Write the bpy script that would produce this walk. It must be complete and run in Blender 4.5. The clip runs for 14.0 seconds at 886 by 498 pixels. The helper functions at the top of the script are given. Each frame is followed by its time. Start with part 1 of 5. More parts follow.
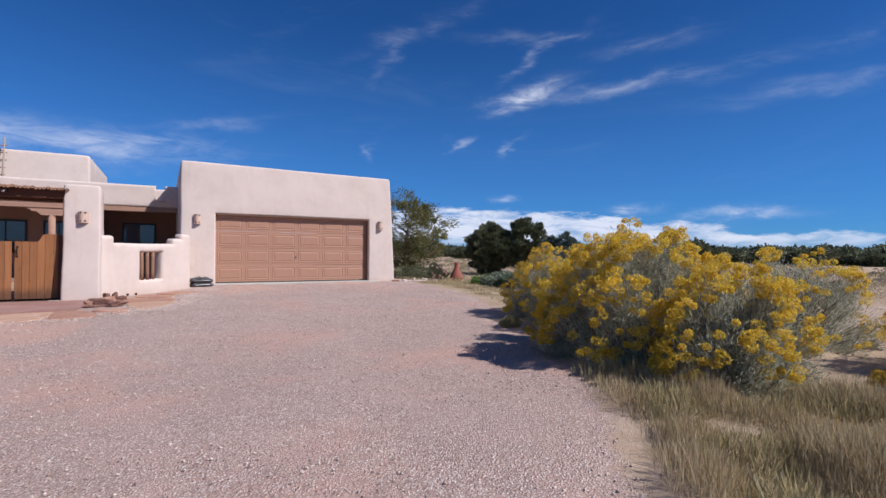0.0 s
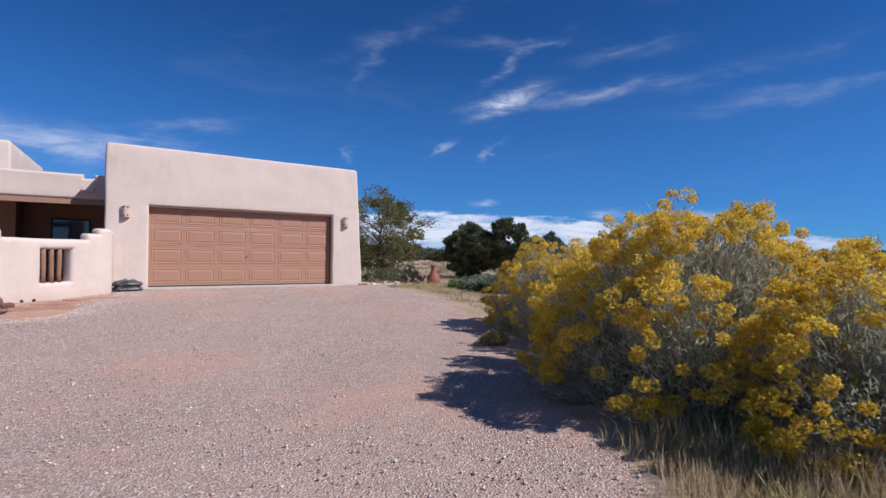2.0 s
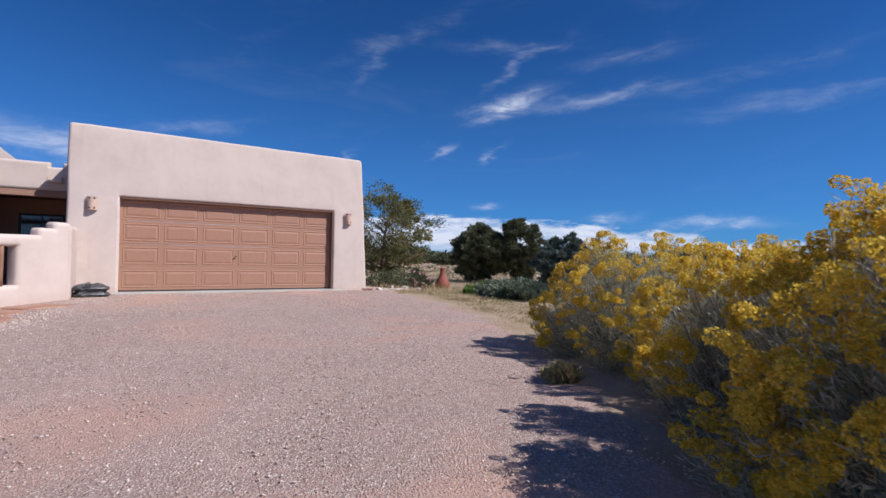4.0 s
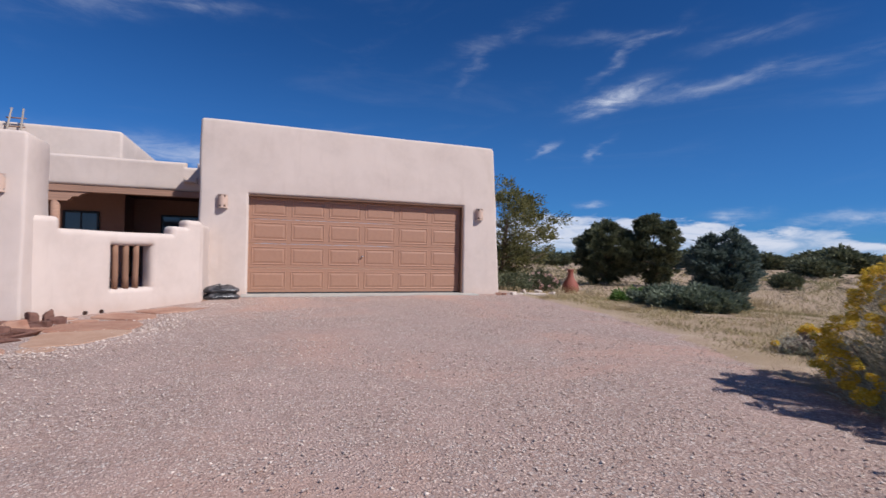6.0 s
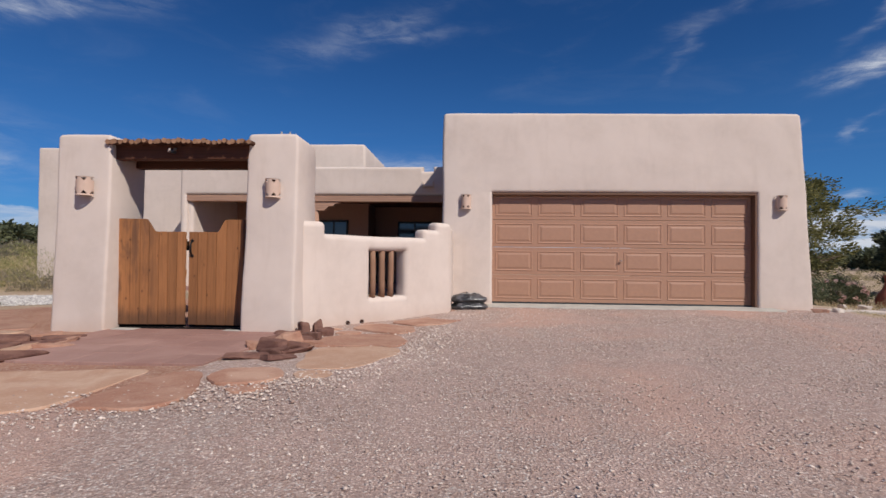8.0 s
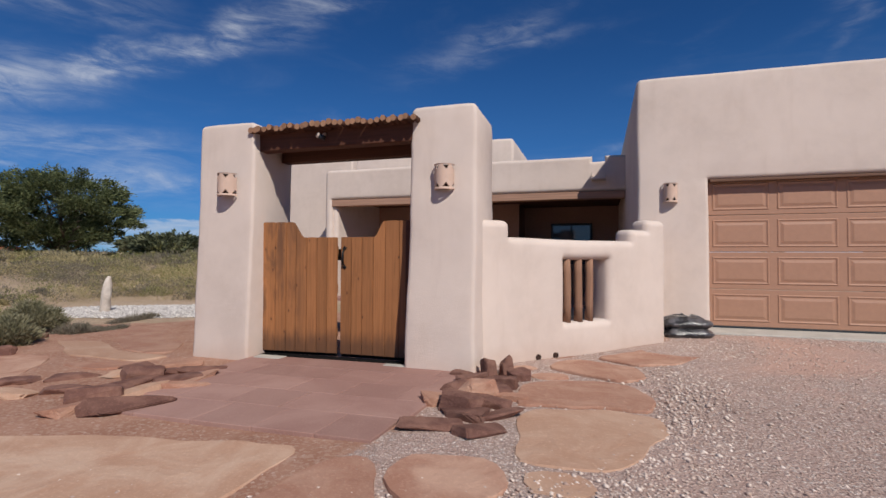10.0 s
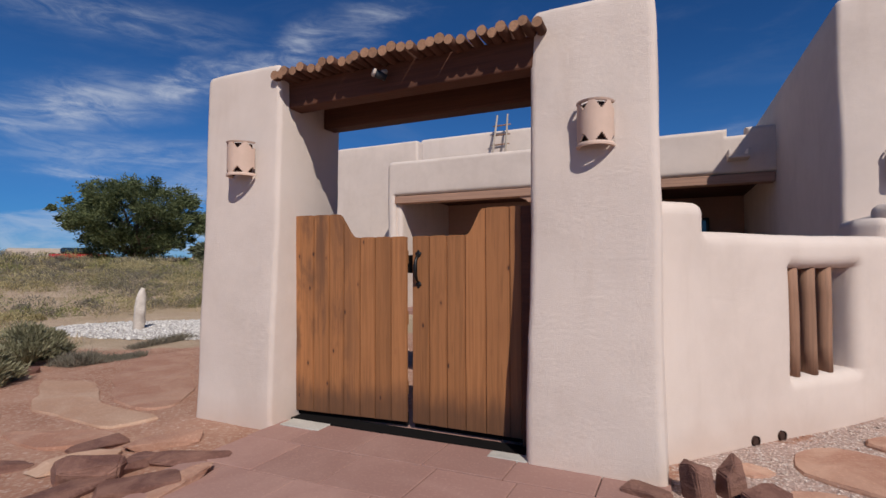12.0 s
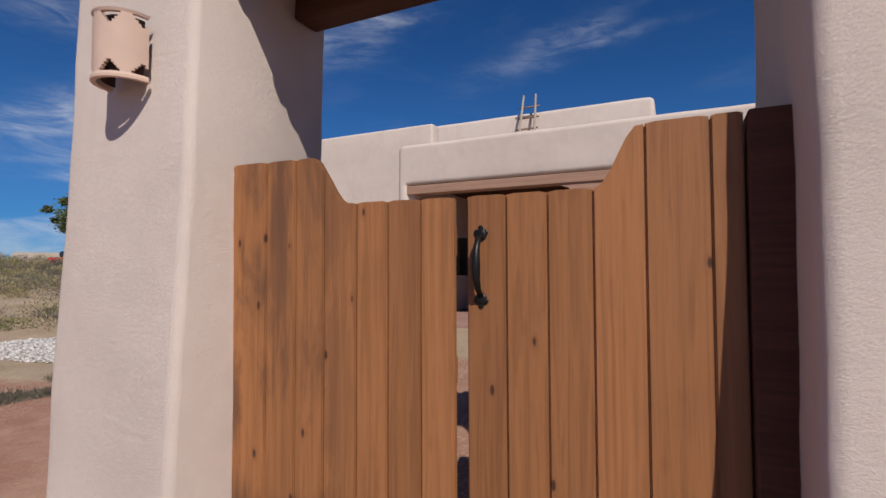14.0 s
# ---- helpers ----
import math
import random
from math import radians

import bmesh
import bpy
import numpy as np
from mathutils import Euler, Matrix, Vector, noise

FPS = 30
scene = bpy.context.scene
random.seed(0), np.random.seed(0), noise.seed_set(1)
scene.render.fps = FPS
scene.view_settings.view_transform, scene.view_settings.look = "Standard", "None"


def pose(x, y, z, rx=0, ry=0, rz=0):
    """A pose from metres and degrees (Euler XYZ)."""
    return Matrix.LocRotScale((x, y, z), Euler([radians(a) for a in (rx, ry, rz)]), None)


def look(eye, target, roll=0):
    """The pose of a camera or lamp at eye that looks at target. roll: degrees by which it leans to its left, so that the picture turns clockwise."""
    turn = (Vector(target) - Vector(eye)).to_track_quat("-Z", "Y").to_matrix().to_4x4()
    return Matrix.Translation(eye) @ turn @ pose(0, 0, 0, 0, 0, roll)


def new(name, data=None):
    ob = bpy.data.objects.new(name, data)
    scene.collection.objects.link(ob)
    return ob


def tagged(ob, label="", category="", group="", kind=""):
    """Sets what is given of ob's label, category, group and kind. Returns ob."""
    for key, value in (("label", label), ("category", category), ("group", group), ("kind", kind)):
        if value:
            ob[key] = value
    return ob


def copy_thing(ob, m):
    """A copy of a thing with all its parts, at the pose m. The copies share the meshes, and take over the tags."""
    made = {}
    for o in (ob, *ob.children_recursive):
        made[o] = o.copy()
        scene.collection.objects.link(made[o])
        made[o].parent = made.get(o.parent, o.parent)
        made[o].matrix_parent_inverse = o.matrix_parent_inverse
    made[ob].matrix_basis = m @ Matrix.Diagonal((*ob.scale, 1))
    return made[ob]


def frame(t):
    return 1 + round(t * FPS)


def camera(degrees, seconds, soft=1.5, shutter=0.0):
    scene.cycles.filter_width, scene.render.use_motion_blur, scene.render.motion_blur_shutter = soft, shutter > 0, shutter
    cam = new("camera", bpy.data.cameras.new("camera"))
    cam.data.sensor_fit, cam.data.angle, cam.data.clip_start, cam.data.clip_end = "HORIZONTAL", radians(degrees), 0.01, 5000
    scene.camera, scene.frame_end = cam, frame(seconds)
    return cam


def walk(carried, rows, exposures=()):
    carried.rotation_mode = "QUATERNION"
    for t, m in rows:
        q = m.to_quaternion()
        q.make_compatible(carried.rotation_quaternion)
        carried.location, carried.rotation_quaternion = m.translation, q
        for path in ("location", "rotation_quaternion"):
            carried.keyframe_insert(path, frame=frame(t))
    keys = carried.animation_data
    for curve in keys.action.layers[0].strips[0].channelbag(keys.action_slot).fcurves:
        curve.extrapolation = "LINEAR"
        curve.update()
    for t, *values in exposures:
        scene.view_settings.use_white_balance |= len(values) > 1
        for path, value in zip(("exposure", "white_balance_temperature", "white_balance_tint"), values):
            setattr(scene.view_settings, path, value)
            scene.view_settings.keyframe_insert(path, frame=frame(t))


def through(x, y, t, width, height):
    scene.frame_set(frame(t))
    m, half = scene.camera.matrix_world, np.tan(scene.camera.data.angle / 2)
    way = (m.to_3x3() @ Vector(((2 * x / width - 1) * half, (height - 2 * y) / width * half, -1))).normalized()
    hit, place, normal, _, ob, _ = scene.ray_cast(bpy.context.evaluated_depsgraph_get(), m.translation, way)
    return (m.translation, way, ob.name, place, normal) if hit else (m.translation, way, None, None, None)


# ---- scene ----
cam = camera(83.6, 14.0, shutter=0.2)
PATH = [
    (0, (-1.379, -16.613, 1.106), (-0.399, -14.869, 1.109), 0.7),
    (0.5, (-1.018, -16.246, 1.051), (-0.027, -14.509, 1.058), 0.7),
    (1, (-0.717, -15.828, 1.024), (0.293, -14.102, 1.033), 0.7),
    (1.5, (-0.516, -15.451, 1.035), (0.516, -13.737, 1.05), 0.8),
    (2, (-0.253, -15.037, 0.989), (0.796, -13.334, 1.008), 0.9),
    (2.2, (-0.15, -14.864, 0.962), (0.898, -13.161, 0.988), 0.9),
    (4.3, (0.43, -12.951, 0.913), (1.472, -11.244, 0.947), 1.3),
    (4.5, (0.466, -12.761, 0.896), (1.487, -11.041, 0.927), 1.2),
    (5, (0.5, -12.317, 0.906), (1.456, -10.56, 0.935), 1.2),
    (5.5, (0.434, -11.843, 0.935), (1.289, -10.036, 0.961), 1.2),
    (6, (0.319, -11.342, 0.91), (0.997, -9.46, 0.934), 1.2),
    (6.5, (0.173, -10.888, 0.876), (0.622, -8.939, 0.899), 1.0),
    (7, (-0.013, -10.421, 0.899), (0.219, -8.435, 0.922), 0.9),
    (7.5, (-0.202, -9.94, 0.902), (-0.141, -7.941, 0.927), 0.6),
    (8, (-0.442, -9.556, 0.892), (-0.551, -7.559, 0.92), 0.6),
    (8.5, (-0.695, -9.179, 0.916), (-0.936, -7.194, 0.947), 0.5),
    (9, (-0.946, -8.764, 0.945), (-1.31, -6.797, 0.978), 0.3),
    (9.2, (-1.045, -8.605, 0.924), (-1.468, -6.651, 0.963), 0.3),
    (11.3, (-2.319, -6.711, 1.001), (-3.074, -4.86, 1.046), -0.1),
    (11.5, (-2.39, -6.553, 1.01), (-3.169, -4.712, 1.06), -0.2),
    (12, (-2.58, -6.153, 0.997), (-3.406, -4.332, 1.053), -0.2),
    (12.5, (-2.805, -5.777, 1.018), (-3.646, -3.963, 1.08), -0.3),
    (13, (-3.05, -5.38, 0.979), (-3.899, -3.57, 1.045), -0.2),
    (13.5, (-3.339, -5.031, 1.004), (-4.193, -3.224, 1.072), -0.1),
    (14, (-3.52, -4.687, 0.956), (-4.373, -2.879, 1.03), -0.2),
]
EXPOSURES = [(0.0, 0.19, 6150, 14), (4.5, 0.15, 6130, 14), (6.0, 0.03, 6200, 13), (7.5, -0.07, 6500, 11), (9.0, -0.11, 6640, 10), (11.5, -0.14, 6500, 10), (14.0, -0.14, 6600, 10)]
walk(cam, [(t, look(eye, target, roll)) for t, eye, target, roll in PATH], EXPOSURES)

# ---- world, sun, exposure ----
SUN = Vector((-1.0, 1.12, -1.42)).normalized()
sun_data = bpy.data.lights.new("sun", "SUN")
sun_data.energy, sun_data.angle, sun_data.color = 4.6, radians(0.5), (1.0, 0.95, 0.88)
sun = new("sun", sun_data)
sun.matrix_world = look((30, -30, 40), Vector((30, -30, 40)) + SUN)
scene.view_settings.exposure = 0.0


def nodes_of(owner):
    owner.use_nodes = True
    tree = owner.node_tree
    tree.nodes.clear()
    return tree


def node(tree, kind, inputs=(), **props):
    """A node with its inputs set: a value, or a socket to link."""
    n = tree.nodes.new(kind)
    for k, v in props.items():
        setattr(n, k, v)
    for k, v in dict(inputs).items():
        if isinstance(v, bpy.types.NodeSocket):
            tree.links.new(v, n.inputs[k])
        else:
            n.inputs[k].default_value = v
    return n


def fmath(tree, op, a, b=0.0, c=0.0, clamp=False):
    return node(tree, "ShaderNodeMath", {0: a, 1: b, 2: c}, operation=op, use_clamp=clamp).outputs[0]


def noise_tex(tree, vec, scale, detail=4, rough=0.55, dist=0.0):
    return node(tree, "ShaderNodeTexNoise", {"Vector": vec, "Scale": scale, "Detail": detail, "Roughness": rough, "Distortion": dist}).outputs["Fac"]


def ramp(tree, fac, lo, hi, a=0.0, b=1.0):
    return node(tree, "ShaderNodeMapRange", {0: fac, 1: lo, 2: hi, 3: a, 4: b}, interpolation_type="SMOOTHSTEP").outputs[0]


def mix(tree, fac, a, b, mode="MIX"):
    n = node(tree, "ShaderNodeMix", data_type="RGBA", blend_type=mode, clamp_factor=True)
    for k, v in ((0, fac), (6, a), (7, b)):
        if isinstance(v, bpy.types.NodeSocket):
            tree.links.new(v, n.inputs[k])
        else:
            n.inputs[k].default_value = (*v, 1) if isinstance(v, tuple) and len(v) == 3 else v
    return n.outputs[2]


def build_world():
    world = bpy.data.worlds.new("world")
    scene.world = world
    t = nodes_of(world)
    sky = node(t, "ShaderNodeTexSky", sky_type="NISHITA", sun_disc=False, sun_elevation=math.asin(-SUN.z),
               sun_rotation=math.atan2(-SUN.x, -SUN.y), altitude=2000.0, air_density=1.0, dust_density=0.3, ozone_density=3.0)
    way = node(t, "ShaderNodeTexCoord").outputs["Generated"]
    s = node(t, "ShaderNodeSeparateXYZ", {0: way})
    x, y, z = s.outputs
    az = fmath(t, "MULTIPLY", fmath(t, "ARCTAN2", x, y), 57.2958)
    el = fmath(t, "MULTIPLY", fmath(t, "ARCSINE", z), 57.2958)

    sky_at = node(t, "ShaderNodeCombineXYZ", {0: fmath(t, "MULTIPLY", az, 0.05), 1: fmath(t, "MULTIPLY", el, 0.12), 2: 1.0}).outputs[0]
    bent = node(t, "ShaderNodeSeparateColor", {0: node(t, "ShaderNodeTexNoise", {"Vector": sky_at, "Scale": 2.4, "Detail": 6.0, "Roughness": 0.6}).outputs["Color"]}).outputs
    az_bent = fmath(t, "ADD", az, fmath(t, "MULTIPLY", fmath(t, "SUBTRACT", bent[0], 0.5), 9.0))
    el_bent = fmath(t, "ADD", el, fmath(t, "MULTIPLY", fmath(t, "SUBTRACT", bent[1], 0.5), 3.6))

    def blob(a0, e0, wa, we, lean=0.0):
        """A soft ellipse of sky round azimuth a0 and elevation e0; lean tilts its long axis."""
        da = fmath(t, "SUBTRACT", az_bent, a0)
        de = fmath(t, "SUBTRACT", fmath(t, "SUBTRACT", el_bent, e0), fmath(t, "MULTIPLY", da, lean))
        q = fmath(t, "ADD", fmath(t, "POWER", fmath(t, "ABSOLUTE", fmath(t, "DIVIDE", da, wa)), 2.0), fmath(t, "POWER", fmath(t, "ABSOLUTE", fmath(t, "DIVIDE", de, we)), 2.0))
        return fmath(t, "EXPONENT", fmath(t, "MULTIPLY", q, -1.0))

    flat = node(t, "ShaderNodeCombineXYZ", {0: fmath(t, "MULTIPLY", az, 0.028), 1: fmath(t, "MULTIPLY", el, 0.11), 2: 0.0}).outputs[0]
    turned = node(t, "ShaderNodeMapping", {0: flat, 2: (0, 0, radians(-14))}).outputs[0]
    wisps = noise_tex(t, turned, 1.7, 9, 0.62, 1.1)
    fine = noise_tex(t, turned, 6.0, 8, 0.65, 0.8)
    puffs = noise_tex(t, node(t, "ShaderNodeCombineXYZ", {0: fmath(t, "MULTIPLY", az, 0.06), 1: fmath(t, "MULTIPLY", el, 0.2), 2: 3.0}).outputs[0], 2.6, 8, 0.6, 0.2)
    area = None
    for b, k in ((blob(38.8, 17.3, 3.6, 0.8, 0.22), 1.25), (blob(50, 17.6, 11, 0.55, 0.09), 0.36), (blob(64, 18.3, 6, 0.7, 0.1), 0.2),
                 (blob(39.8, 20.8, 3.4, 0.5, 0.55), 0.36), (blob(39, 23.0, 6, 0.6, -0.05), 0.22), (blob(43, 22.6, 2.5, 0.4, 0.2), 0.42), (blob(52, 21.2, 5, 0.6, 0.1), 0.2),
                 (blob(26, 23.8, 6.0, 0.8, 0.38), 0.26), (blob(67, 15.2, 8, 0.6, 0.03), 0.2), (blob(20, 11, 0.6, 0.7, 0.8), 0.4),
                 (blob(31.5, 11.8, 0.9, 0.5, 0.7), 0.4), (blob(37, 11.8, 0.9, 0.5, 0.7), 0.35), (blob(-7, 9.4, 10, 1.5, 0.02), 0.85), (blob(2, 12.2, 7, 0.6, 0.2), 0.3),
                 
                 (blob(-8, 23.7, 7, 0.6, 0.1), 0.28), (blob(22.7, 21, 2.0, 1.0, 0.8), 0.3),
                 (blob(-12, 24, 8, 1.6, 0.3), 0.3),
                 (blob(-62, 14.2, 8, 1.7, 0.3), 1.0), (blob(-51, 18.4, 5.5, 1.3, 0.44), 1.0), (blob(-42, 22.2, 5.5, 1.5, 0.5), 0.9), (blob(-33, 26.0, 6, 2.2, 0.4), 0.5),
                 (blob(-58, 22.8, 9, 1.8, 0.02), 0.5), (blob(-57, 10.6, 10, 1.6, 0.0), 0.6), (blob(-49, 7.6, 6, 1.8, 0.0), 0.65), (blob(-62, 8.6, 4, 0.4, -0.12), 0.6),
                 (blob(35.8, 5.7, 1.0, 0.35, 0.0), 1.0), (blob(50.5, 4.8, 2.2, 0.35, 0.05), 0.9), (blob(60, 4.0, 4.0, 0.4, -0.03), 0.8)):
        one = fmath(t, "MULTIPLY", b, k)
        area = one if area is None else fmath(t, "MAXIMUM", area, one)
    strand = ramp(t, fmath(t, "ADD", fmath(t, "MULTIPLY", wisps, 0.5), fmath(t, "MULTIPLY", fine, 0.5)), 0.38, 0.68)
    thin = fmath(t, "MULTIPLY", area, fmath(t, "ADD", 0.06, fmath(t, "MULTIPLY", strand, 0.88)))
    veil = fmath(t, "MULTIPLY", ramp(t, wisps, 0.5, 0.85), 0.045)
    # the low bank of cumulus near the horizon
    top = fmath(t, "ADD", fmath(t, "ADD", 3.4, ramp(t, az, 70.0, 40.0, -1.5, 0.9)), fmath(t, "MULTIPLY", fmath(t, "SUBTRACT", puffs, 0.5), 5.0))
    low = fmath(t, "MULTIPLY", ramp(t, fmath(t, "SUBTRACT", top, el), -0.15, 0.5), ramp(t, el, 0.1, 1.6, 0.15, 1.0))
    low = fmath(t, "MULTIPLY", low, ramp(t, az, 96.0, 60.0))
    low = fmath(t, "MULTIPLY", low, ramp(t, az, -80.0, 5.0, 0.35, 1.0))
    low = fmath(t, "MULTIPLY", low, ramp(t, fine, 0.32, 0.62, 0.3, 0.95))
    cover = fmath(t, "MAXIMUM", fmath(t, "MAXIMUM", thin, veil), low)
    deep = mix(t, 1.0, sky.outputs[0], (0.25, 0.755, 1.36), "MULTIPLY")
    deep = mix(t, ramp(t, el, 26.0, 0.0, 0.03, 0.34), deep, (1.7, 5.2, 11.4))
    col = mix(t, cover, deep, (12.5, 13.2, 14.6))
    bg = node(t, "ShaderNodeBackground", {"Color": col, "Strength": 0.053})
    out = node(t, "ShaderNodeOutputWorld", {0: bg.outputs[0]})


build_world()


# ---- materials ----
def material(name, build, rough=0.8, bump=0.0, bump_dist=0.01, metal=0.0, spec=0.3, sheen=0.0, alpha_two=False):
    """build(tree, position) returns a colour, and a height or None."""
    m = bpy.data.materials.new(name)
    t = nodes_of(m)
    pos = node(t, "ShaderNodeTexCoord").outputs["Object"]
    got = build(t, pos)
    col, height = got[:2]
    p = node(t, "ShaderNodeBsdfPrincipled", {"Roughness": rough, "Metallic": metal, "Specular IOR Level": spec})
    if len(got) > 2:
        t.links.new(got[2], p.inputs["Roughness"])
    if isinstance(col, tuple):
        p.inputs["Base Color"].default_value = (*col, 1)
    else:
        t.links.new(col, p.inputs["Base Color"])
    if height is not None and bump:
        b = node(t, "ShaderNodeBump", {"Height": height, "Strength": bump, "Distance": bump_dist})
        t.links.new(b.outputs[0], p.inputs["Normal"])
    node(t, "ShaderNodeOutputMaterial", {0: p.outputs[0]})
    return m


def geo_pos(t):
    return node(t, "ShaderNodeNewGeometry").outputs["Position"]


def stucco(t, pos):
    pos = geo_pos(t)
    big = noise_tex(t, pos, 0.9, 5, 0.6, 0.5)
    mid = noise_tex(t, pos, 7.0, 5, 0.6)
    fine = noise_tex(t, pos, 150.0, 5, 0.75)
    pits = noise_tex(t, pos, 420.0, 3, 0.6)
    tool = noise_tex(t, node(t, "ShaderNodeMapping", {0: pos, 3: (5, 5, 13)}).outputs[0], 1.0, 4, 0.6, 0.6)
    z = node(t, "ShaderNodeSeparateXYZ", {0: pos}).outputs[2]
    splash = fmath(t, "MULTIPLY", ramp(t, fmath(t, "ADD", z, fmath(t, "MULTIPLY", big, 0.35)), 0.34, 0.05), 0.5)
    c = mix(t, ramp(t, big, 0.3, 0.7), (0.565, 0.468, 0.41), (0.64, 0.536, 0.474))
    c = mix(t, ramp(t, mid, 0.35, 0.7, 0.0, 0.35), c, (0.66, 0.555, 0.49))
    streak = noise_tex(t, node(t, "ShaderNodeMapping", {0: pos, 3: (3, 3, 0.5)}).outputs[0], 1.6, 5, 0.6)
    c = mix(t, ramp(t, streak, 0.52, 0.8, 0.0, 0.35), c, (0.50, 0.395, 0.335))
    c = mix(t, splash, c, (0.50, 0.36, 0.29))
    lumps = noise_tex(t, pos, 46.0, 3, 0.55, 0.3)
    fine = fmath(t, "ADD", fine, fmath(t, "MULTIPLY", lumps, 0.55))
    h = fmath(t, "ADD", fmath(t, "MULTIPLY", fine, 1.0), fmath(t, "ADD", fmath(t, "MULTIPLY", pits, 0.35), fmath(t, "MULTIPLY", tool, 0.8)))
    return c, h


def timber(base, dark, grain_axis=2, scale=1.0, worn=0.5, stain=False):
    def build(t, pos):
        at = node(t, "ShaderNodeObjectInfo").outputs["Random"]
        shift = node(t, "ShaderNodeCombineXYZ", {0: fmath(t, "MULTIPLY", at, 31.0), 1: fmath(t, "MULTIPLY", at, 17.0), 2: fmath(t, "MULTIPLY", at, 7.0)}).outputs[0]
        p = node(t, "ShaderNodeVectorMath", {0: pos, 1: shift}, operation="ADD").outputs[0]
        s = [38.0 * scale] * 3
        s[grain_axis] = 1.3 * scale
        long = node(t, "ShaderNodeMapping", {0: p, 3: tuple(s)}).outputs[0]
        rings = noise_tex(t, long, 1.0, 5, 0.6, 1.2)
        s2 = [110.0 * scale] * 3
        s2[grain_axis] = 4.0 * scale
        fine = noise_tex(t, node(t, "ShaderNodeMapping", {0: p, 3: tuple(s2)}).outputs[0], 1.0, 3, 0.6)
        patch = noise_tex(t, p, 2.2, 5, 0.6, 0.4)
        c = mix(t, ramp(t, rings, 0.38, 0.66), base, tuple(v * 0.76 for v in base))
        c = mix(t, ramp(t, fine, 0.5, 0.8, 0.0, 0.35), c, dark)
        c = mix(t, ramp(t, patch, 0.5, 0.8, 0.0, worn), c, dark)
        tone = fmath(t, "ADD", 0.84, fmath(t, "MULTIPLY", at, 0.32))
        c = mix(t, 1.0, c, node(t, "ShaderNodeCombineXYZ", {0: tone, 1: tone, 2: tone}).outputs[0], "MULTIPLY")
        if stain:
            w = geo_pos(t)
            ws = node(t, "ShaderNodeSeparateXYZ", {0: w})
            blot = noise_tex(t, node(t, "ShaderNodeMapping", {0: w, 3: (6, 6, 1.2)}).outputs[0], 1.0, 5, 0.65, 0.5)
            near = fmath(t, "MULTIPLY", ramp(t, ws.outputs[0], -4.40, -4.75), ramp(t, blot, 0.44, 0.60))
            c = mix(t, fmath(t, "MULTIPLY", near, 0.72), c, (0.10, 0.05, 0.03))
            foot = ramp(t, fmath(t, "SUBTRACT", ws.outputs[2], fmath(t, "MULTIPLY", blot, 0.35)), 0.08, -0.12)
            c = mix(t, fmath(t, "MULTIPLY", foot, 0.65), c, (0.06, 0.032, 0.022))
        h = fmath(t, "ADD", rings, fmath(t, "MULTIPLY", fine, 0.6))
        return c, h
    return build


def knotty(t, pos):
    c, h = timber((0.325, 0.136, 0.052), (0.155, 0.058, 0.026), 2, 1.0, 0.22, True)(t, pos)
    w = geo_pos(t)
    v = node(t, "ShaderNodeTexVoronoi", {"Vector": node(t, "ShaderNodeMapping", {0: w, 3: (10.0, 0.01, 4.2)}).outputs[0], "Scale": 1.0, "Randomness": 1.0})
    knot = ramp(t, v.outputs["Distance"], 0.085, 0.04)
    halo = ramp(t, v.outputs["Distance"], 0.18, 0.07)
    c = mix(t, fmath(t, "MULTIPLY", halo, 0.35), c, (0.20, 0.075, 0.03))
    return mix(t, fmath(t, "MULTIPLY", knot, 0.9), c, (0.05, 0.022, 0.014)), fmath(t, "SUBTRACT", h, knot)


def rocky(a, b, scale=3.0, bump_scale=20.0):
    def build(t, pos):
        w = geo_pos(t)
        rnd = node(t, "ShaderNodeObjectInfo").outputs["Random"]
        big = noise_tex(t, w, scale, 6, 0.65, 0.7)
        fine = noise_tex(t, w, bump_scale * 3, 5, 0.7)
        layer = noise_tex(t, node(t, "ShaderNodeMapping", {0: w, 3: (3, 3, 8)}).outputs[0], 2.0, 4, 0.6, 0.5)
        c = mix(t, ramp(t, big, 0.35, 0.68), a, b)
        c = mix(t, fmath(t, "MULTIPLY", rnd, 0.45), c, tuple(v * 0.66 for v in a))
        c = mix(t, ramp(t, fine, 0.5, 0.75, 0.0, 0.4), c, tuple(min(1, v * 1.35) for v in b))
        return c, fmath(t, "ADD", fmath(t, "ADD", big, layer), fmath(t, "MULTIPLY", fine, 0.35))
    return build


def pebbly(t, w, scale):
    """Colour driver and height of loose small stones of about 1/scale metres."""
    v = node(t, "ShaderNodeTexVoronoi", {"Vector": w, "Scale": scale, "Randomness": 1.0})
    tone = node(t, "ShaderNodeSeparateColor", {0: v.outputs["Color"]}).outputs
    h = ramp(t, v.outputs["Distance"], 0.62, 0.1)
    return tone[0], tone[1], fmath(t, "MULTIPLY", h, fmath(t, "ADD", 0.25, fmath(t, "MULTIPLY", tone[2], 0.75)))


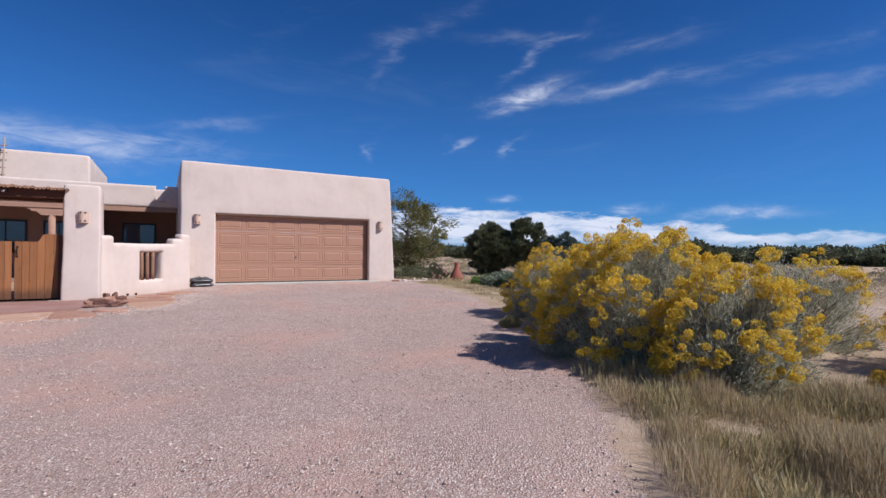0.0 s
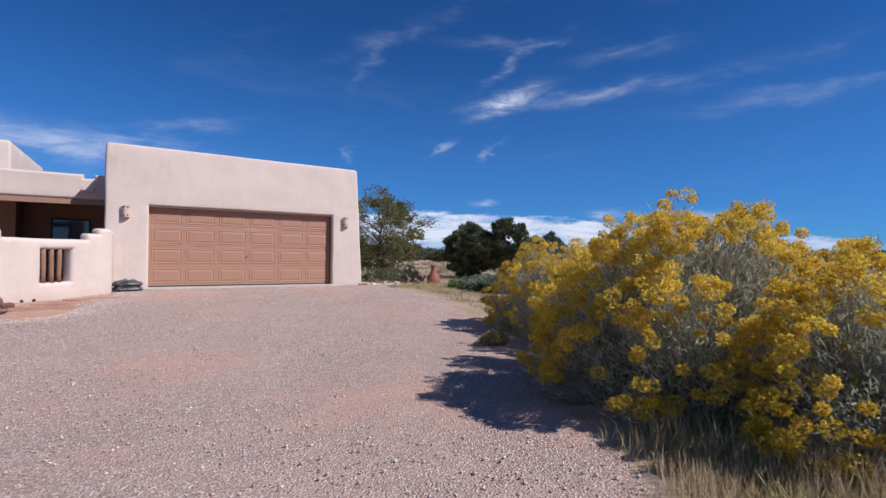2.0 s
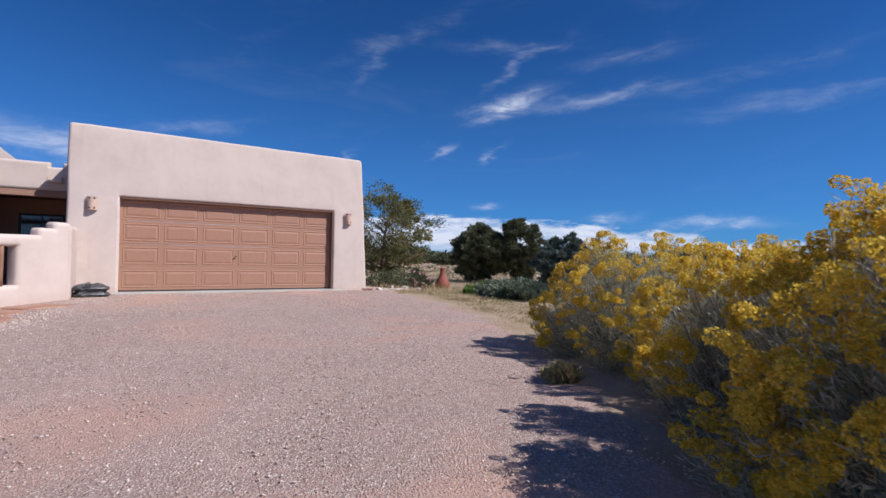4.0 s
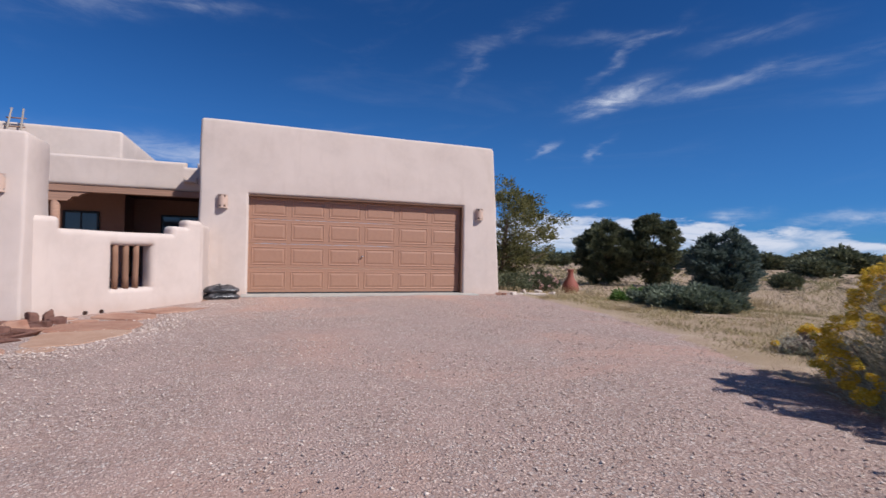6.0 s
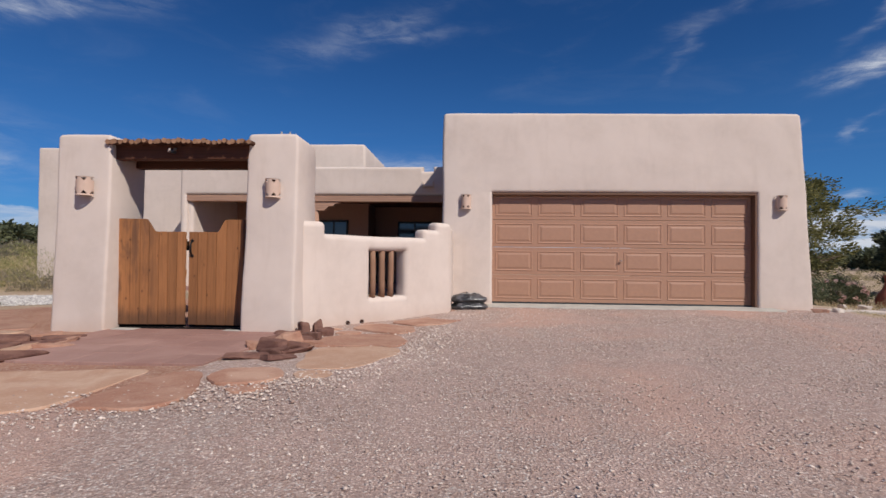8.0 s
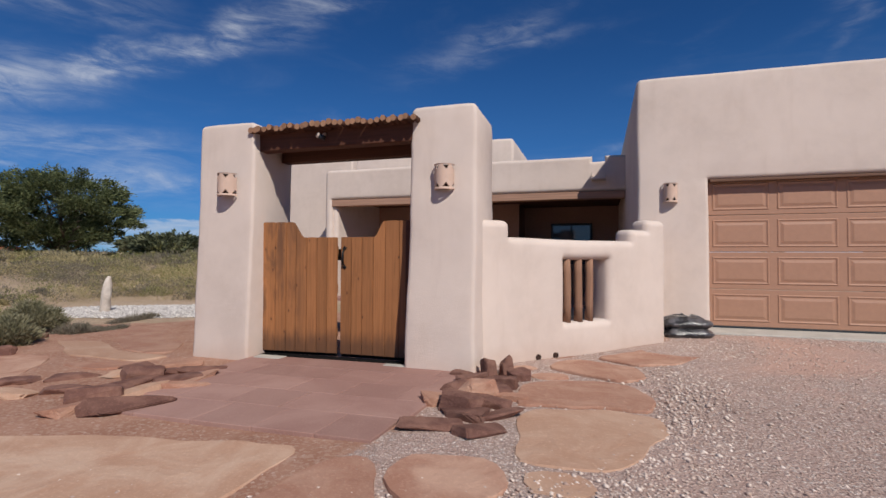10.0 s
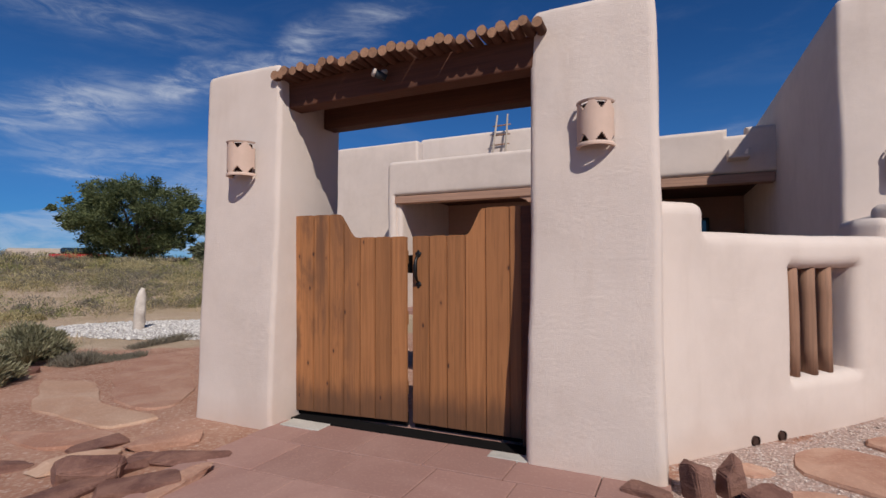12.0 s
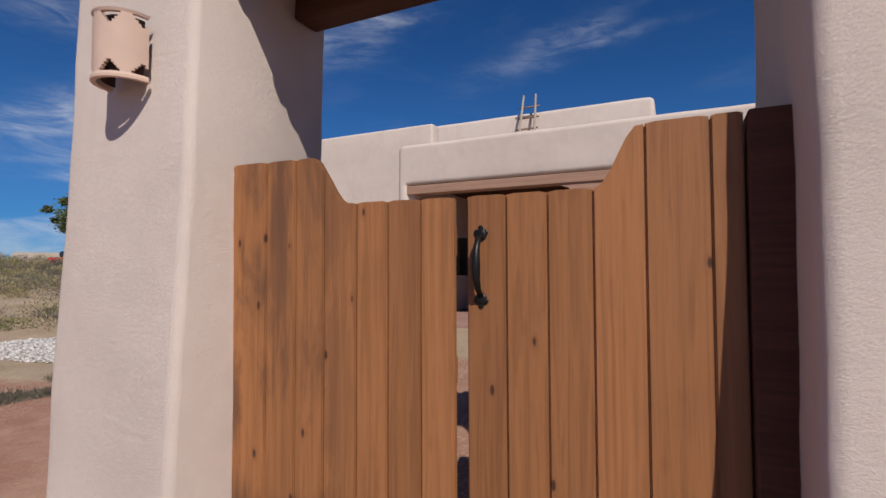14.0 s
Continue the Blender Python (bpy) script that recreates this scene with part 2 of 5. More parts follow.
def ground_look(t, pos):
    w = geo_pos(t)
    gravel = node(t, "ShaderNodeAttribute", attribute_name="gravel").outputs["Fac"]
    red = node(t, "ShaderNodeAttribute", attribute_name="red").outputs["Fac"]
    big = noise_tex(t, w, 0.35, 6, 0.6, 0.5)
    mid = noise_tex(t, w, 2.2, 6, 0.65, 0.4)
    fine = noise_tex(t, w, 30.0, 5, 0.7)
    grit = noise_tex(t, w, 160.0, 3, 0.7)
    r1, g1, h1 = pebbly(t, w, 62.0)
    r2, g2, h2 = pebbly(t, w, 140.0)
    # gravel: pale pink, grey and white chips over pinkish dust
    chip = mix(t, ramp(t, r1, 0.1, 0.9), (0.34, 0.225, 0.185), (0.76, 0.60, 0.515))
    chip = mix(t, ramp(t, g1, 0.86, 0.93), chip, (0.84, 0.78, 0.72))
    chip = mix(t, ramp(t, g1, 0.24, 0.16), chip, (0.40, 0.24, 0.18))
    chip = mix(t, ramp(t, g1, 0.08, 0.04), chip, (0.20, 0.15, 0.135))
    dust = mix(t, fine, (0.60, 0.405, 0.345), (0.74, 0.54, 0.47))
    lane = noise_tex(t, node(t, "ShaderNodeMapping", {0: w, 2: (0, 0, radians(-28)), 3: (1.1, 0.16, 1)}).outputs[0], 1.0, 4, 0.6, 0.4)
    bare = fmath(t, "ADD", fmath(t, "MULTIPLY", mid, 0.6), fmath(t, "MULTIPLY", lane, 0.55))
    g = mix(t, fmath(t, "MULTIPLY", ramp(t, fmath(t, "ADD", bare, fmath(t, "MULTIPLY", h1, 0.2)), 0.42, 0.70, 0.12, 1.0), 0.95), dust, chip)
    small = mix(t, r2, (0.31, 0.205, 0.17), (0.80, 0.635, 0.55))
    g = mix(t, ramp(t, fmath(t, "ADD", mid, fmath(t, "MULTIPLY", g2, 0.35)), 0.45, 0.85, 0.2, 0.55), g, small)
    g = mix(t, ramp(t, g2, 0.08, 0.02, 0.0, 0.5), g, (0.20, 0.14, 0.12))
    g = mix(t, ramp(t, lane, 0.55, 0.75, 0.0, 0.35), g, (0.66, 0.57, 0.52))
    g = mix(t, ramp(t, fmath(t, "SUBTRACT", h1, 0.0), 0.30, 0.0, 0.0, 0.5), g, (0.24, 0.165, 0.14))
    g = mix(t, ramp(t, big, 0.48, 0.66, 0.0, 0.75), g, (0.56, 0.35, 0.275))
    # dry soil with straw-coloured grass litter
    soil = mix(t, ramp(t, mid, 0.3, 0.7), (0.40, 0.275, 0.20), (0.54, 0.41, 0.31))
    soil = mix(t, ramp(t, fine, 0.4, 0.7), soil, (0.46, 0.36, 0.245))
    soil = mix(t, ramp(t, big, 0.42, 0.62, 0.0, 0.6), soil, (0.37, 0.28, 0.17))
    soil = mix(t, ramp(t, r2, 0.8, 0.95, 0.0, 0.5), soil, (0.2, 0.15, 0.10))
    dirt = mix(t, ramp(t, mid, 0.3, 0.7), (0.33, 0.165, 0.11), (0.42, 0.235, 0.165))
    dirt = mix(t, ramp(t, r1, 0.6, 0.9, 0.0, 0.55), dirt, (0.50, 0.34, 0.26))
    dirt = mix(t, ramp(t, g1, 0.95, 0.98, 0.0, 0.35), dirt, (0.70, 0.60, 0.53))
    edge = fmath(t, "MULTIPLY", fmath(t, "SUBTRACT", mid, 0.5), 0.9)
    edge2 = fmath(t, "MULTIPLY", fmath(t, "SUBTRACT", fine, 0.5), 0.6)
    e = fmath(t, "ADD", edge, edge2)
    is_red = ramp(t, fmath(t, "ADD", red, e), 0.42, 0.58)
    is_gravel = ramp(t, fmath(t, "ADD", gravel, e), 0.42, 0.58)
    c = mix(t, is_red, soil, dirt)
    c = mix(t, is_gravel, c, g)
    h = fmath(t, "ADD", fmath(t, "MULTIPLY", h1, fmath(t, "ADD", 0.25, is_gravel)), fmath(t, "ADD", fmath(t, "MULTIPLY", h2, 0.5), fmath(t, "ADD", fmath(t, "MULTIPLY", grit, 0.5), fmath(t, "MULTIPLY", fine, 0.8))))
    return c, h


def foliage(dark, light, scale=1.5, patchy=0.35):
    def build(t, pos):
        isle = node(t, "ShaderNodeNewGeometry").outputs["Random Per Island"]
        w = geo_pos(t)
        patch = noise_tex(t, w, scale, 3, 0.6)
        c = mix(t, isle, dark, light)
        return mix(t, ramp(t, patch, 0.4, 0.7, 0.0, patchy), c, tuple(v * 0.8 for v in dark)), None
    return build


def leaf_material(name, dark, light, scale=1.5, through=0.35, patchy=0.35):
    """Leaves that let some light through."""
    m = material(name, foliage(dark, light, scale, patchy), rough=0.6, spec=0.25)
    t = m.node_tree
    p = next(n for n in t.nodes if n.type == "BSDF_PRINCIPLED")
    out = next(n for n in t.nodes if n.type == "OUTPUT_MATERIAL")
    tr = node(t, "ShaderNodeBsdfTranslucent", {"Color": p.inputs["Base Color"].links[0].from_socket})
    mx = node(t, "ShaderNodeMixShader", {0: through, 1: p.outputs[0], 2: tr.outputs[0]})
    t.links.new(mx.outputs[0], out.inputs[0])
    return m


def plain(*rgb):
    def build(t, pos):
        n = noise_tex(t, pos, 14.0, 4, 0.6)
        return mix(t, n, tuple(v * 0.86 for v in rgb), tuple(min(1, v * 1.12) for v in rgb)), n
    return build


STUCCO = material("pale pink stucco", stucco, rough=0.92, bump=0.6, bump_dist=0.0042, spec=0.2)
# darker copy of the stucco: the porch's shade is put into this colour
STUCCO_SHADED = material("stucco darkened by porch shade", plain(0.33, 0.20, 0.15), rough=0.9, bump=0.3)
DOOR_PAINT = material("tan door paint", plain(0.375, 0.205, 0.135), rough=0.55, bump=0.05, spec=0.4)
GATE_WOOD = material("stained pine", knotty, rough=0.6, bump=0.35, bump_dist=0.003, spec=0.35)
BEAM_WOOD = material("dark brown timber", timber((0.09, 0.034, 0.019), (0.05, 0.02, 0.013), 0), rough=0.75, bump=0.5, bump_dist=0.004)
TRIM_WOOD = material("painted porch timber", timber((0.40, 0.235, 0.165), (0.28, 0.15, 0.10), 0, 0.6, 0.3), rough=0.8, bump=0.2)
POLE_WOOD = material("peeled poles", timber((0.095, 0.04, 0.024), (0.055, 0.027, 0.018), 1, 1.0, 0.8), rough=0.8, bump=0.5, bump_dist=0.004)
POLE_END = material("sawn pole end", timber((0.34, 0.185, 0.11), (0.15, 0.08, 0.052), 1, 1.0, 0.8), rough=0.8, bump=0.3)
GREY_WOOD = material("weathered grey wood", timber((0.34, 0.28, 0.23), (0.14, 0.11, 0.09), 2), rough=0.85, bump=0.4)
STICK_WOOD = material("brown window poles", timber((0.30, 0.165, 0.105), (0.11, 0.05, 0.032), 2), rough=0.75, bump=0.4)
CLAY = material("terracotta lamp clay", plain(0.56, 0.40, 0.32), rough=0.8, bump=0.25, bump_dist=0.002)
CUT = material("dark inside", plain(0.05, 0.025, 0.018), rough=0.9)
IRON = material("black iron", plain(0.018, 0.017, 0.017), rough=0.42, bump=0.2, metal=0.6, spec=0.5)
# near-black that stands in for the darkness of the gap under the gate
GAP_BLACK = material("black of the gap under the gate", plain(0.007, 0.006, 0.006), rough=0.95, spec=0.1)
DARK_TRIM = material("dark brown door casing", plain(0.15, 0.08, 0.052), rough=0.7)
CHROME = material("bright metal", plain(0.62, 0.60, 0.57), rough=0.25, metal=1.0)
SLAB = material("red sandstone slab", rocky((0.37, 0.185, 0.125), (0.52, 0.325, 0.235), 2.6), rough=0.88, bump=0.9, bump_dist=0.012)
TAN_SLAB = material("tan sandstone slab", rocky((0.46, 0.27, 0.18), (0.57, 0.39, 0.285), 2.2), rough=0.88, bump=0.8, bump_dist=0.010)
ROCK = material("brown rock", rocky((0.135, 0.062, 0.048), (0.26, 0.135, 0.10), 5.0), rough=0.85, bump=0.8, bump_dist=0.015)
PALE_ROCK = material("pale rock", rocky((0.5, 0.42, 0.36), (0.68, 0.6, 0.53), 5.0), rough=0.88, bump=0.6, bump_dist=0.012)
PAD = material("rose-brown concrete", rocky((0.315, 0.175, 0.145), (0.39, 0.235, 0.195), 1.3), rough=0.8, bump=0.15, bump_dist=0.004)
CONCRETE = material("grey concrete", rocky((0.40, 0.37, 0.33), (0.5, 0.47, 0.42), 3.0), rough=0.85, bump=0.3, bump_dist=0.004)
GROUND = material("ground", ground_look, rough=0.95, bump=0.85, bump_dist=0.009, spec=0.15)
CHIP = material("gravel chips", lambda t, p: (mix(t, node(t, "ShaderNodeNewGeometry").outputs["Random Per Island"], (0.36, 0.25, 0.205), (0.78, 0.66, 0.58)), None), rough=0.9)
WHITE_CHIP = material("white rock chips", lambda t, p: (mix(t, node(t, "ShaderNodeNewGeometry").outputs["Random Per Island"], (0.32, 0.29, 0.275), (0.70, 0.66, 0.62)), None), rough=0.9)
BAG = material("black plastic sack", lambda t, p: (mix(t, ramp(t, noise_tex(t, p, 9.0, 4, 0.6, 1.0), 0.45, 0.6), (0.02, 0.02, 0.022), (0.09, 0.085, 0.09)), noise_tex(t, p, 22.0, 4, 0.5, 1.5)), rough=0.28, bump=0.7, bump_dist=0.01, spec=0.6)
BAG_PRINT = material("grey print", plain(0.42, 0.40, 0.38), rough=0.4)
GLASS = material("dark window glass", lambda t, p: ((0.02, 0.03, 0.04), None), rough=0.05, spec=0.9)
FRAME = material("dark window frame", plain(0.03, 0.035, 0.04), rough=0.4)
SAGE_BUSH = leaf_material("olive sagebrush", (0.12, 0.115, 0.06), (0.35, 0.32, 0.20), 1.5, 0.2)
TERRACOTTA = material("red clay pot", plain(0.27, 0.085, 0.06), rough=0.7, bump=0.2)
BARK = material("bark", rocky((0.12, 0.085, 0.06), (0.21, 0.16, 0.12), 9.0), rough=0.95, bump=0.8, bump_dist=0.02)
TWIG = material("grey twigs", rocky((0.22, 0.17, 0.13), (0.36, 0.30, 0.24), 9.0), rough=0.95, bump=0.3)
BLOOM = leaf_material("yellow blooms", (0.65, 0.42, 0.025), (0.95, 0.75, 0.13), 2.5, 0.42)
SAGE = leaf_material("grey-green leaves", (0.26, 0.265, 0.19), (0.70, 0.69, 0.54), 2.0, 0.4)
JUNIPER = leaf_material("juniper green", (0.055, 0.07, 0.04), (0.24, 0.25, 0.14), 0.8, 0.25, 0.6)
BLUE_JUNIPER = leaf_material("blue-green spruce", (0.06, 0.09, 0.075), (0.22, 0.28, 0.24), 0.8, 0.25, 0.5)
AUTUMN = leaf_material("turning leaves", (0.08, 0.09, 0.04), (0.33, 0.30, 0.12), 0.8, 0.4)
GREEN = leaf_material("green leaves", (0.05, 0.11, 0.02), (0.16, 0.26, 0.06), 0.8, 0.4)
ELM = leaf_material("elm green", (0.05, 0.068, 0.03), (0.25, 0.28, 0.13), 0.4, 0.35)
STRAW = leaf_material("dry grass", (0.30, 0.225, 0.12), (0.66, 0.54, 0.34), 1.2, 0.35)
SCRUB = leaf_material("scrub", (0.24, 0.20, 0.09), (0.56, 0.47, 0.26), 0.9, 0.25, 0.3)
ROSE = leaf_material("pale pink roses", (0.62, 0.38, 0.34), (0.85, 0.68, 0.62), 2.0, 0.3)
GREY_SCRUB = leaf_material("grey scrub", (0.09, 0.08, 0.06), (0.30, 0.26, 0.20), 0.9, 0.2, 0.3)
GREEN_SCRUB = leaf_material("yellow-green scrub", (0.11, 0.115, 0.04), (0.34, 0.33, 0.13), 0.9, 0.25, 0.3)
SHRUB_GREEN = leaf_material("sage-green shrub", (0.10, 0.13, 0.085), (0.27, 0.31, 0.21), 0.8, 0.2)
CAR_RED = material("red car paint", plain(0.35, 0.02, 0.02), rough=0.3)
HOUSE_FAR = material("far stucco", plain(0.44, 0.36, 0.30), rough=0.9)


# ---- mesh helpers ----
def mesh_object(name, verts, faces, mat, parent=None, smooth=False, label=""):
    me = bpy.data.meshes.new(name)
    me.from_pydata(verts, [], faces)
    me.materials.append(mat)
    if smooth:
        me.shade_smooth()
    ob = new(name, me)
    ob.parent = parent
    return tagged(ob, label)


def part(name, bm, mat, parent=None, label="", smooth=False):
    me = bpy.data.meshes.new(name)
    bm.to_mesh(me)
    bm.free()
    me.materials.append(mat)
    if smooth:
        me.shade_smooth()
    ob = new(name, me)
    ob.parent = parent
    return tagged(ob, label)


def box(x0, x1, y0, y1, z0, z1, bevel=0.0, seg=2, bm=None):
    """A box with its edges rounded."""
    bm = bm or bmesh.new()
    got = bmesh.ops.create_cube(bm, size=1.0, matrix=Matrix.Translation(((x0 + x1) / 2, (y0 + y1) / 2, (z0 + z1) / 2)) @ Matrix.Diagonal((x1 - x0, y1 - y0, z1 - z0, 1)))
    if bevel:
        edges = list({e for v in got["verts"] for e in v.link_edges})
        bmesh.ops.bevel(bm, geom=edges, offset=bevel, segments=seg, affect="EDGES", profile=0.5)
    return bm


def tube(bm, pts, radii, sides=8, cap=True):
    """A tapered tube along points."""
    rings, q, last = [], None, None
    for i, p in enumerate(pts):
        p = Vector(p)
        d = (Vector(pts[min(i + 1, len(pts) - 1)]) - Vector(pts[max(i - 1, 0)])).normalized()
        q = d.to_track_quat("Z", "Y") if q is None else last.rotation_difference(d) @ q
        last = d
        rings.append([bm.verts.new(p + q @ Vector((math.cos(k / sides * 6.28319), math.sin(k / sides * 6.28319), 0)) * radii[i]) for k in range(sides)])
    for r0, r1 in zip(rings, rings[1:]):
        for k in range(sides):
            bm.faces.new((r0[k], r0[(k + 1) % sides], r1[(k + 1) % sides], r1[k]))
    if cap:
        bm.faces.new(rings[0][::-1])
        bm.faces.new(rings[-1])
    return bm


def adobe(name, u0, u1, z0, z1, depth, cuts=(), r=0.06, soft=0.1, spacing=0.22, place=None, warp=None, wobble=0.012, mat=None, corners=None, parent=None):
    """A plastered mass with rounded edges: a slab from u0 to u1 and z0 to z1, depth thick, less the rectangles cuts
    (ua, ub, za, zb). place(u, d, z) gives the world point, d being the way into the slab; warp bends it first."""
    ukeys, zkeys = {u0, u1}, {z0, z1}
    for a, b, c, d in cuts:
        ukeys |= {min(max(a, u0), u1), min(max(b, u0), u1)}
        zkeys |= {min(max(c, z0), z1), min(max(d, z0), z1)}

    def lines(keys, lo, hi):
        got = set(keys)
        for k in keys:
            for f in (0.06, 0.2, 0.42, 0.7, 1.0):
                got |= {k + r * f, k - r * f}
        got = sorted(v for v in got if lo <= v <= hi)
        out = [got[0]]
        for v in got[1:]:
            if v - out[-1] < 0.003:
                continue
            n = max(1, math.ceil((v - out[-1]) / spacing))
            out += [out[-1] + (v - out[-1]) * i / n for i in range(1, n + 1)]
        return out

    us, zs = lines(ukeys, u0, u1), lines(zkeys, z0, z1)

    def cut(u, z):
        return any(a < u < b and c < z < d for a, b, c, d in cuts)

    def gap(u, z):
        d = min(u - u0, u1 - u, z1 - z)
        for a, b, c, e in cuts:
            du, dz = max(a - u, 0, u - b), max(c - z, 0, z - e)
            d = min(d, math.hypot(du, dz))
        return max(d, 0.0)

    bends = [(u0, z1, -1, 1), (u1, z1, 1, 1)] if corners is None else corners

    def bend(u, z):
        for cu, cz, su, sz in bends:
            ou, oz = cu - su * soft, cz - sz * soft
            a, b = (u - ou) * su / soft, (z - oz) * sz / soft
            if 0 < a <= 1.001 and 0 < b <= 1.001:
                k = max(a, b) / math.hypot(a, b)
                return ou + su * soft * a * k, oz + sz * soft * b * k
        return u, z

    place = place or (lambda u, d, z: (u, d, z))
    verts, faces, index = [], [], {}

    def vert(i, j, back):
        key = (i, j, back)
        if key not in index:
            u, z = us[i], zs[j]
            g = gap(u, z)
            off = r - math.sqrt(max(r * r - (r - g) ** 2, 0)) if g < r else 0.0
            u2, z2 = bend(u, z)
            d = depth - off if back else off
            if warp:
                u2, d, z2 = warp(u2, d, z2)
            p = Vector(place(u2, d, z2))
            n = noise.noise_vector(p * 1.3) * wobble + noise.noise_vector(p * 5.0) * wobble * 0.3
            index[key] = len(verts)
            verts.append(p + Vector((n.x, n.y, n.z * (0.6 if z2 > z0 + 0.05 else 0))))
        return index[key]

    solid = [[not cut((us[i] + us[i + 1]) / 2, (zs[j] + zs[j + 1]) / 2) for j in range(len(zs) - 1)] for i in range(len(us) - 1)]
    on = lambda i, j: 0 <= i < len(us) - 1 and 0 <= j < len(zs) - 1 and solid[i][j]
    for i in range(len(us) - 1):
        for j in range(len(zs) - 1):
            if not solid[i][j]:
                continue
            quad = [(i, j), (i + 1, j), (i + 1, j + 1), (i, j + 1)]
            faces.append([vert(a, b, 0) for a, b in quad])
            faces.append([vert(a, b, 1) for a, b in quad[::-1]])
            for (di, dj), (p, q) in (((0, -1), (0, 1)), ((1, 0), (1, 2)), ((0, 1), (2, 3)), ((-1, 0), (3, 0))):
                if not on(i + di, j + dj):
                    a, b = quad[p], quad[q]
                    faces.append([vert(*a, 0), vert(*a, 1), vert(*b, 1), vert(*b, 0)])
    return mesh_object(name, verts, faces, mat or STUCCO, parent, True)


def flat_mesh(name, pos, faces_n, mat, parent=None, smooth=False):
    """A mesh from an array of corners (n, k, 3): n loose faces of k corners."""
    n, k = pos.shape[:2]
    me = bpy.data.meshes.new(name)
    me.vertices.add(n * k)
    me.vertices.foreach_set("co", pos.reshape(-1).astype(np.float32))
    me.loops.add(n * k)
    me.loops.foreach_set("vertex_index", np.arange(n * k, dtype=np.int32))
    me.polygons.add(n)
    me.polygons.foreach_set("loop_start", np.arange(0, n * k, k, dtype=np.int32))
    me.update(calc_edges=True)
    me.materials.append(mat)
    ob = new(name, me)
    ob.parent = parent
    return ob


def blades(rng, base, way, length, width, bend=0.0):
    """Narrow leaves (triangles pairs as quads) from base points along way."""
    n = len(base)
    way = way / np.linalg.norm(way, axis=1, keepdims=True)
    side = np.cross(way, rng.normal(size=(n, 3)))
    side /= np.linalg.norm(side, axis=1, keepdims=True) + 1e-9
    L, W = np.broadcast_to(length, n)[:, None], np.broadcast_to(width, n)[:, None]
    tip = base + way * L
    mid = base + way * L * 0.55
    return np.stack([base, mid + side * W / 2, tip, mid - side * W / 2], axis=1)


def shell_chips(rng, centres, sizes, flat=0.6):
    """Small angular stones: octahedra with uneven corners, (n*8, 3, 3)."""
    n = len(centres)
    d = np.array([(1, 0, 0), (0, 1, 0), (-1, 0, 0), (0, -1, 0), (0, 0, 1), (0, 0, -1)], float)
    v = d[None] * (0.6 + 0.8 * rng.random((n, 6, 1))) + rng.normal(size=(n, 6, 3)) * 0.18
    a = rng.random(n) * 6.283
    rot = np.stack([np.stack([np.cos(a), -np.sin(a), 0 * a], 1), np.stack([np.sin(a), np.cos(a), 0 * a], 1), np.stack([0 * a, 0 * a, 1 + 0 * a], 1)], 1)
    v = np.einsum("nij,nkj->nki", rot, v) * sizes[:, None, None]
    v[:, :, 2] *= flat
    v += centres[:, None]
    f = [(0, 1, 4), (1, 2, 4), (2, 3, 4), (3, 0, 4), (1, 0, 5), (2, 1, 5), (3, 2, 5), (0, 3, 5)]
    verts = v.reshape(-1, 3)
    faces = (np.array(f)[None] + (np.arange(n) * 6)[:, None, None]).reshape(-1, 3)
    return verts, faces


def indexed_mesh(name, verts, faces, mat, parent=None):
    me = bpy.data.meshes.new(name)
    k = faces.shape[1]
    me.vertices.add(len(verts))
    me.vertices.foreach_set("co", verts.reshape(-1).astype(np.float32))
    me.loops.add(faces.size)
    me.loops.foreach_set("vertex_index", faces.reshape(-1).astype(np.int32))
    me.polygons.add(len(faces))
    me.polygons.foreach_set("loop_start", np.arange(0, faces.size, k, dtype=np.int32))
    me.update(calc_edges=True)
    me.materials.append(mat)
    ob = new(name, me)
    ob.parent = parent
    return ob


def step(v):
    v = np.clip(v, 0, 1)
    return v * v * (3 - 2 * v)


def gz(x, y):
    """Height of the ground."""
    x, y = np.asarray(x, float), np.asarray(y, float)
    h = -0.09 - 0.07 * np.exp(-((y + 9.8) / 2.2) ** 2) * step((12 - np.abs(x)) / 6)
    h = h + 0.05 * step((y + 3.2) / 2.6) * step((8 - x) / 3) * step((x + 9) / 3) * step((9 - y) / 4)
    h = h - 0.05 * step((x - 5) / 6) - 0.42 * step((x + 0.5 * y - 6.5) / 9) * step((y + 9) / 5)
    h = h + 0.07 * step((x - 1.2) / 1.0) * step((-11.0 - y) / 2.5) * step((9 - x) / 3)
    far = np.maximum(-12.0 - x, 0)
    h = h + np.minimum(far * 0.034, 2.1) * step((y + 30) / 25)
    h = h + 0.05 * np.sin(x * 0.31 + 1.0) * np.sin(y * 0.27) * step((np.hypot(x, y + 6) - 14) / 20)
    return h


def inside(poly, x, y):
    """Signed distance to a polygon, positive inside."""
    x, y = np.asarray(x, float), np.asarray(y, float)
    d = np.full(x.shape, 1e9)
    odd = np.zeros(x.shape, bool)
    for (ax, ay), (bx, by) in zip(poly, poly[1:] + poly[:1]):
        ex, ey = bx - ax, by - ay
        s = np.clip(((x - ax) * ex + (y - ay) * ey) / (ex * ex + ey * ey), 0, 1)
        d = np.minimum(d, np.hypot(x - ax - s * ex, y - ay - s * ey))
        if ay != by:
            odd ^= ((ay > y) != (by > y)) & (x < (bx - ax) * (y - ay) / (by - ay) + ax)
    return np.where(odd, d, -d)

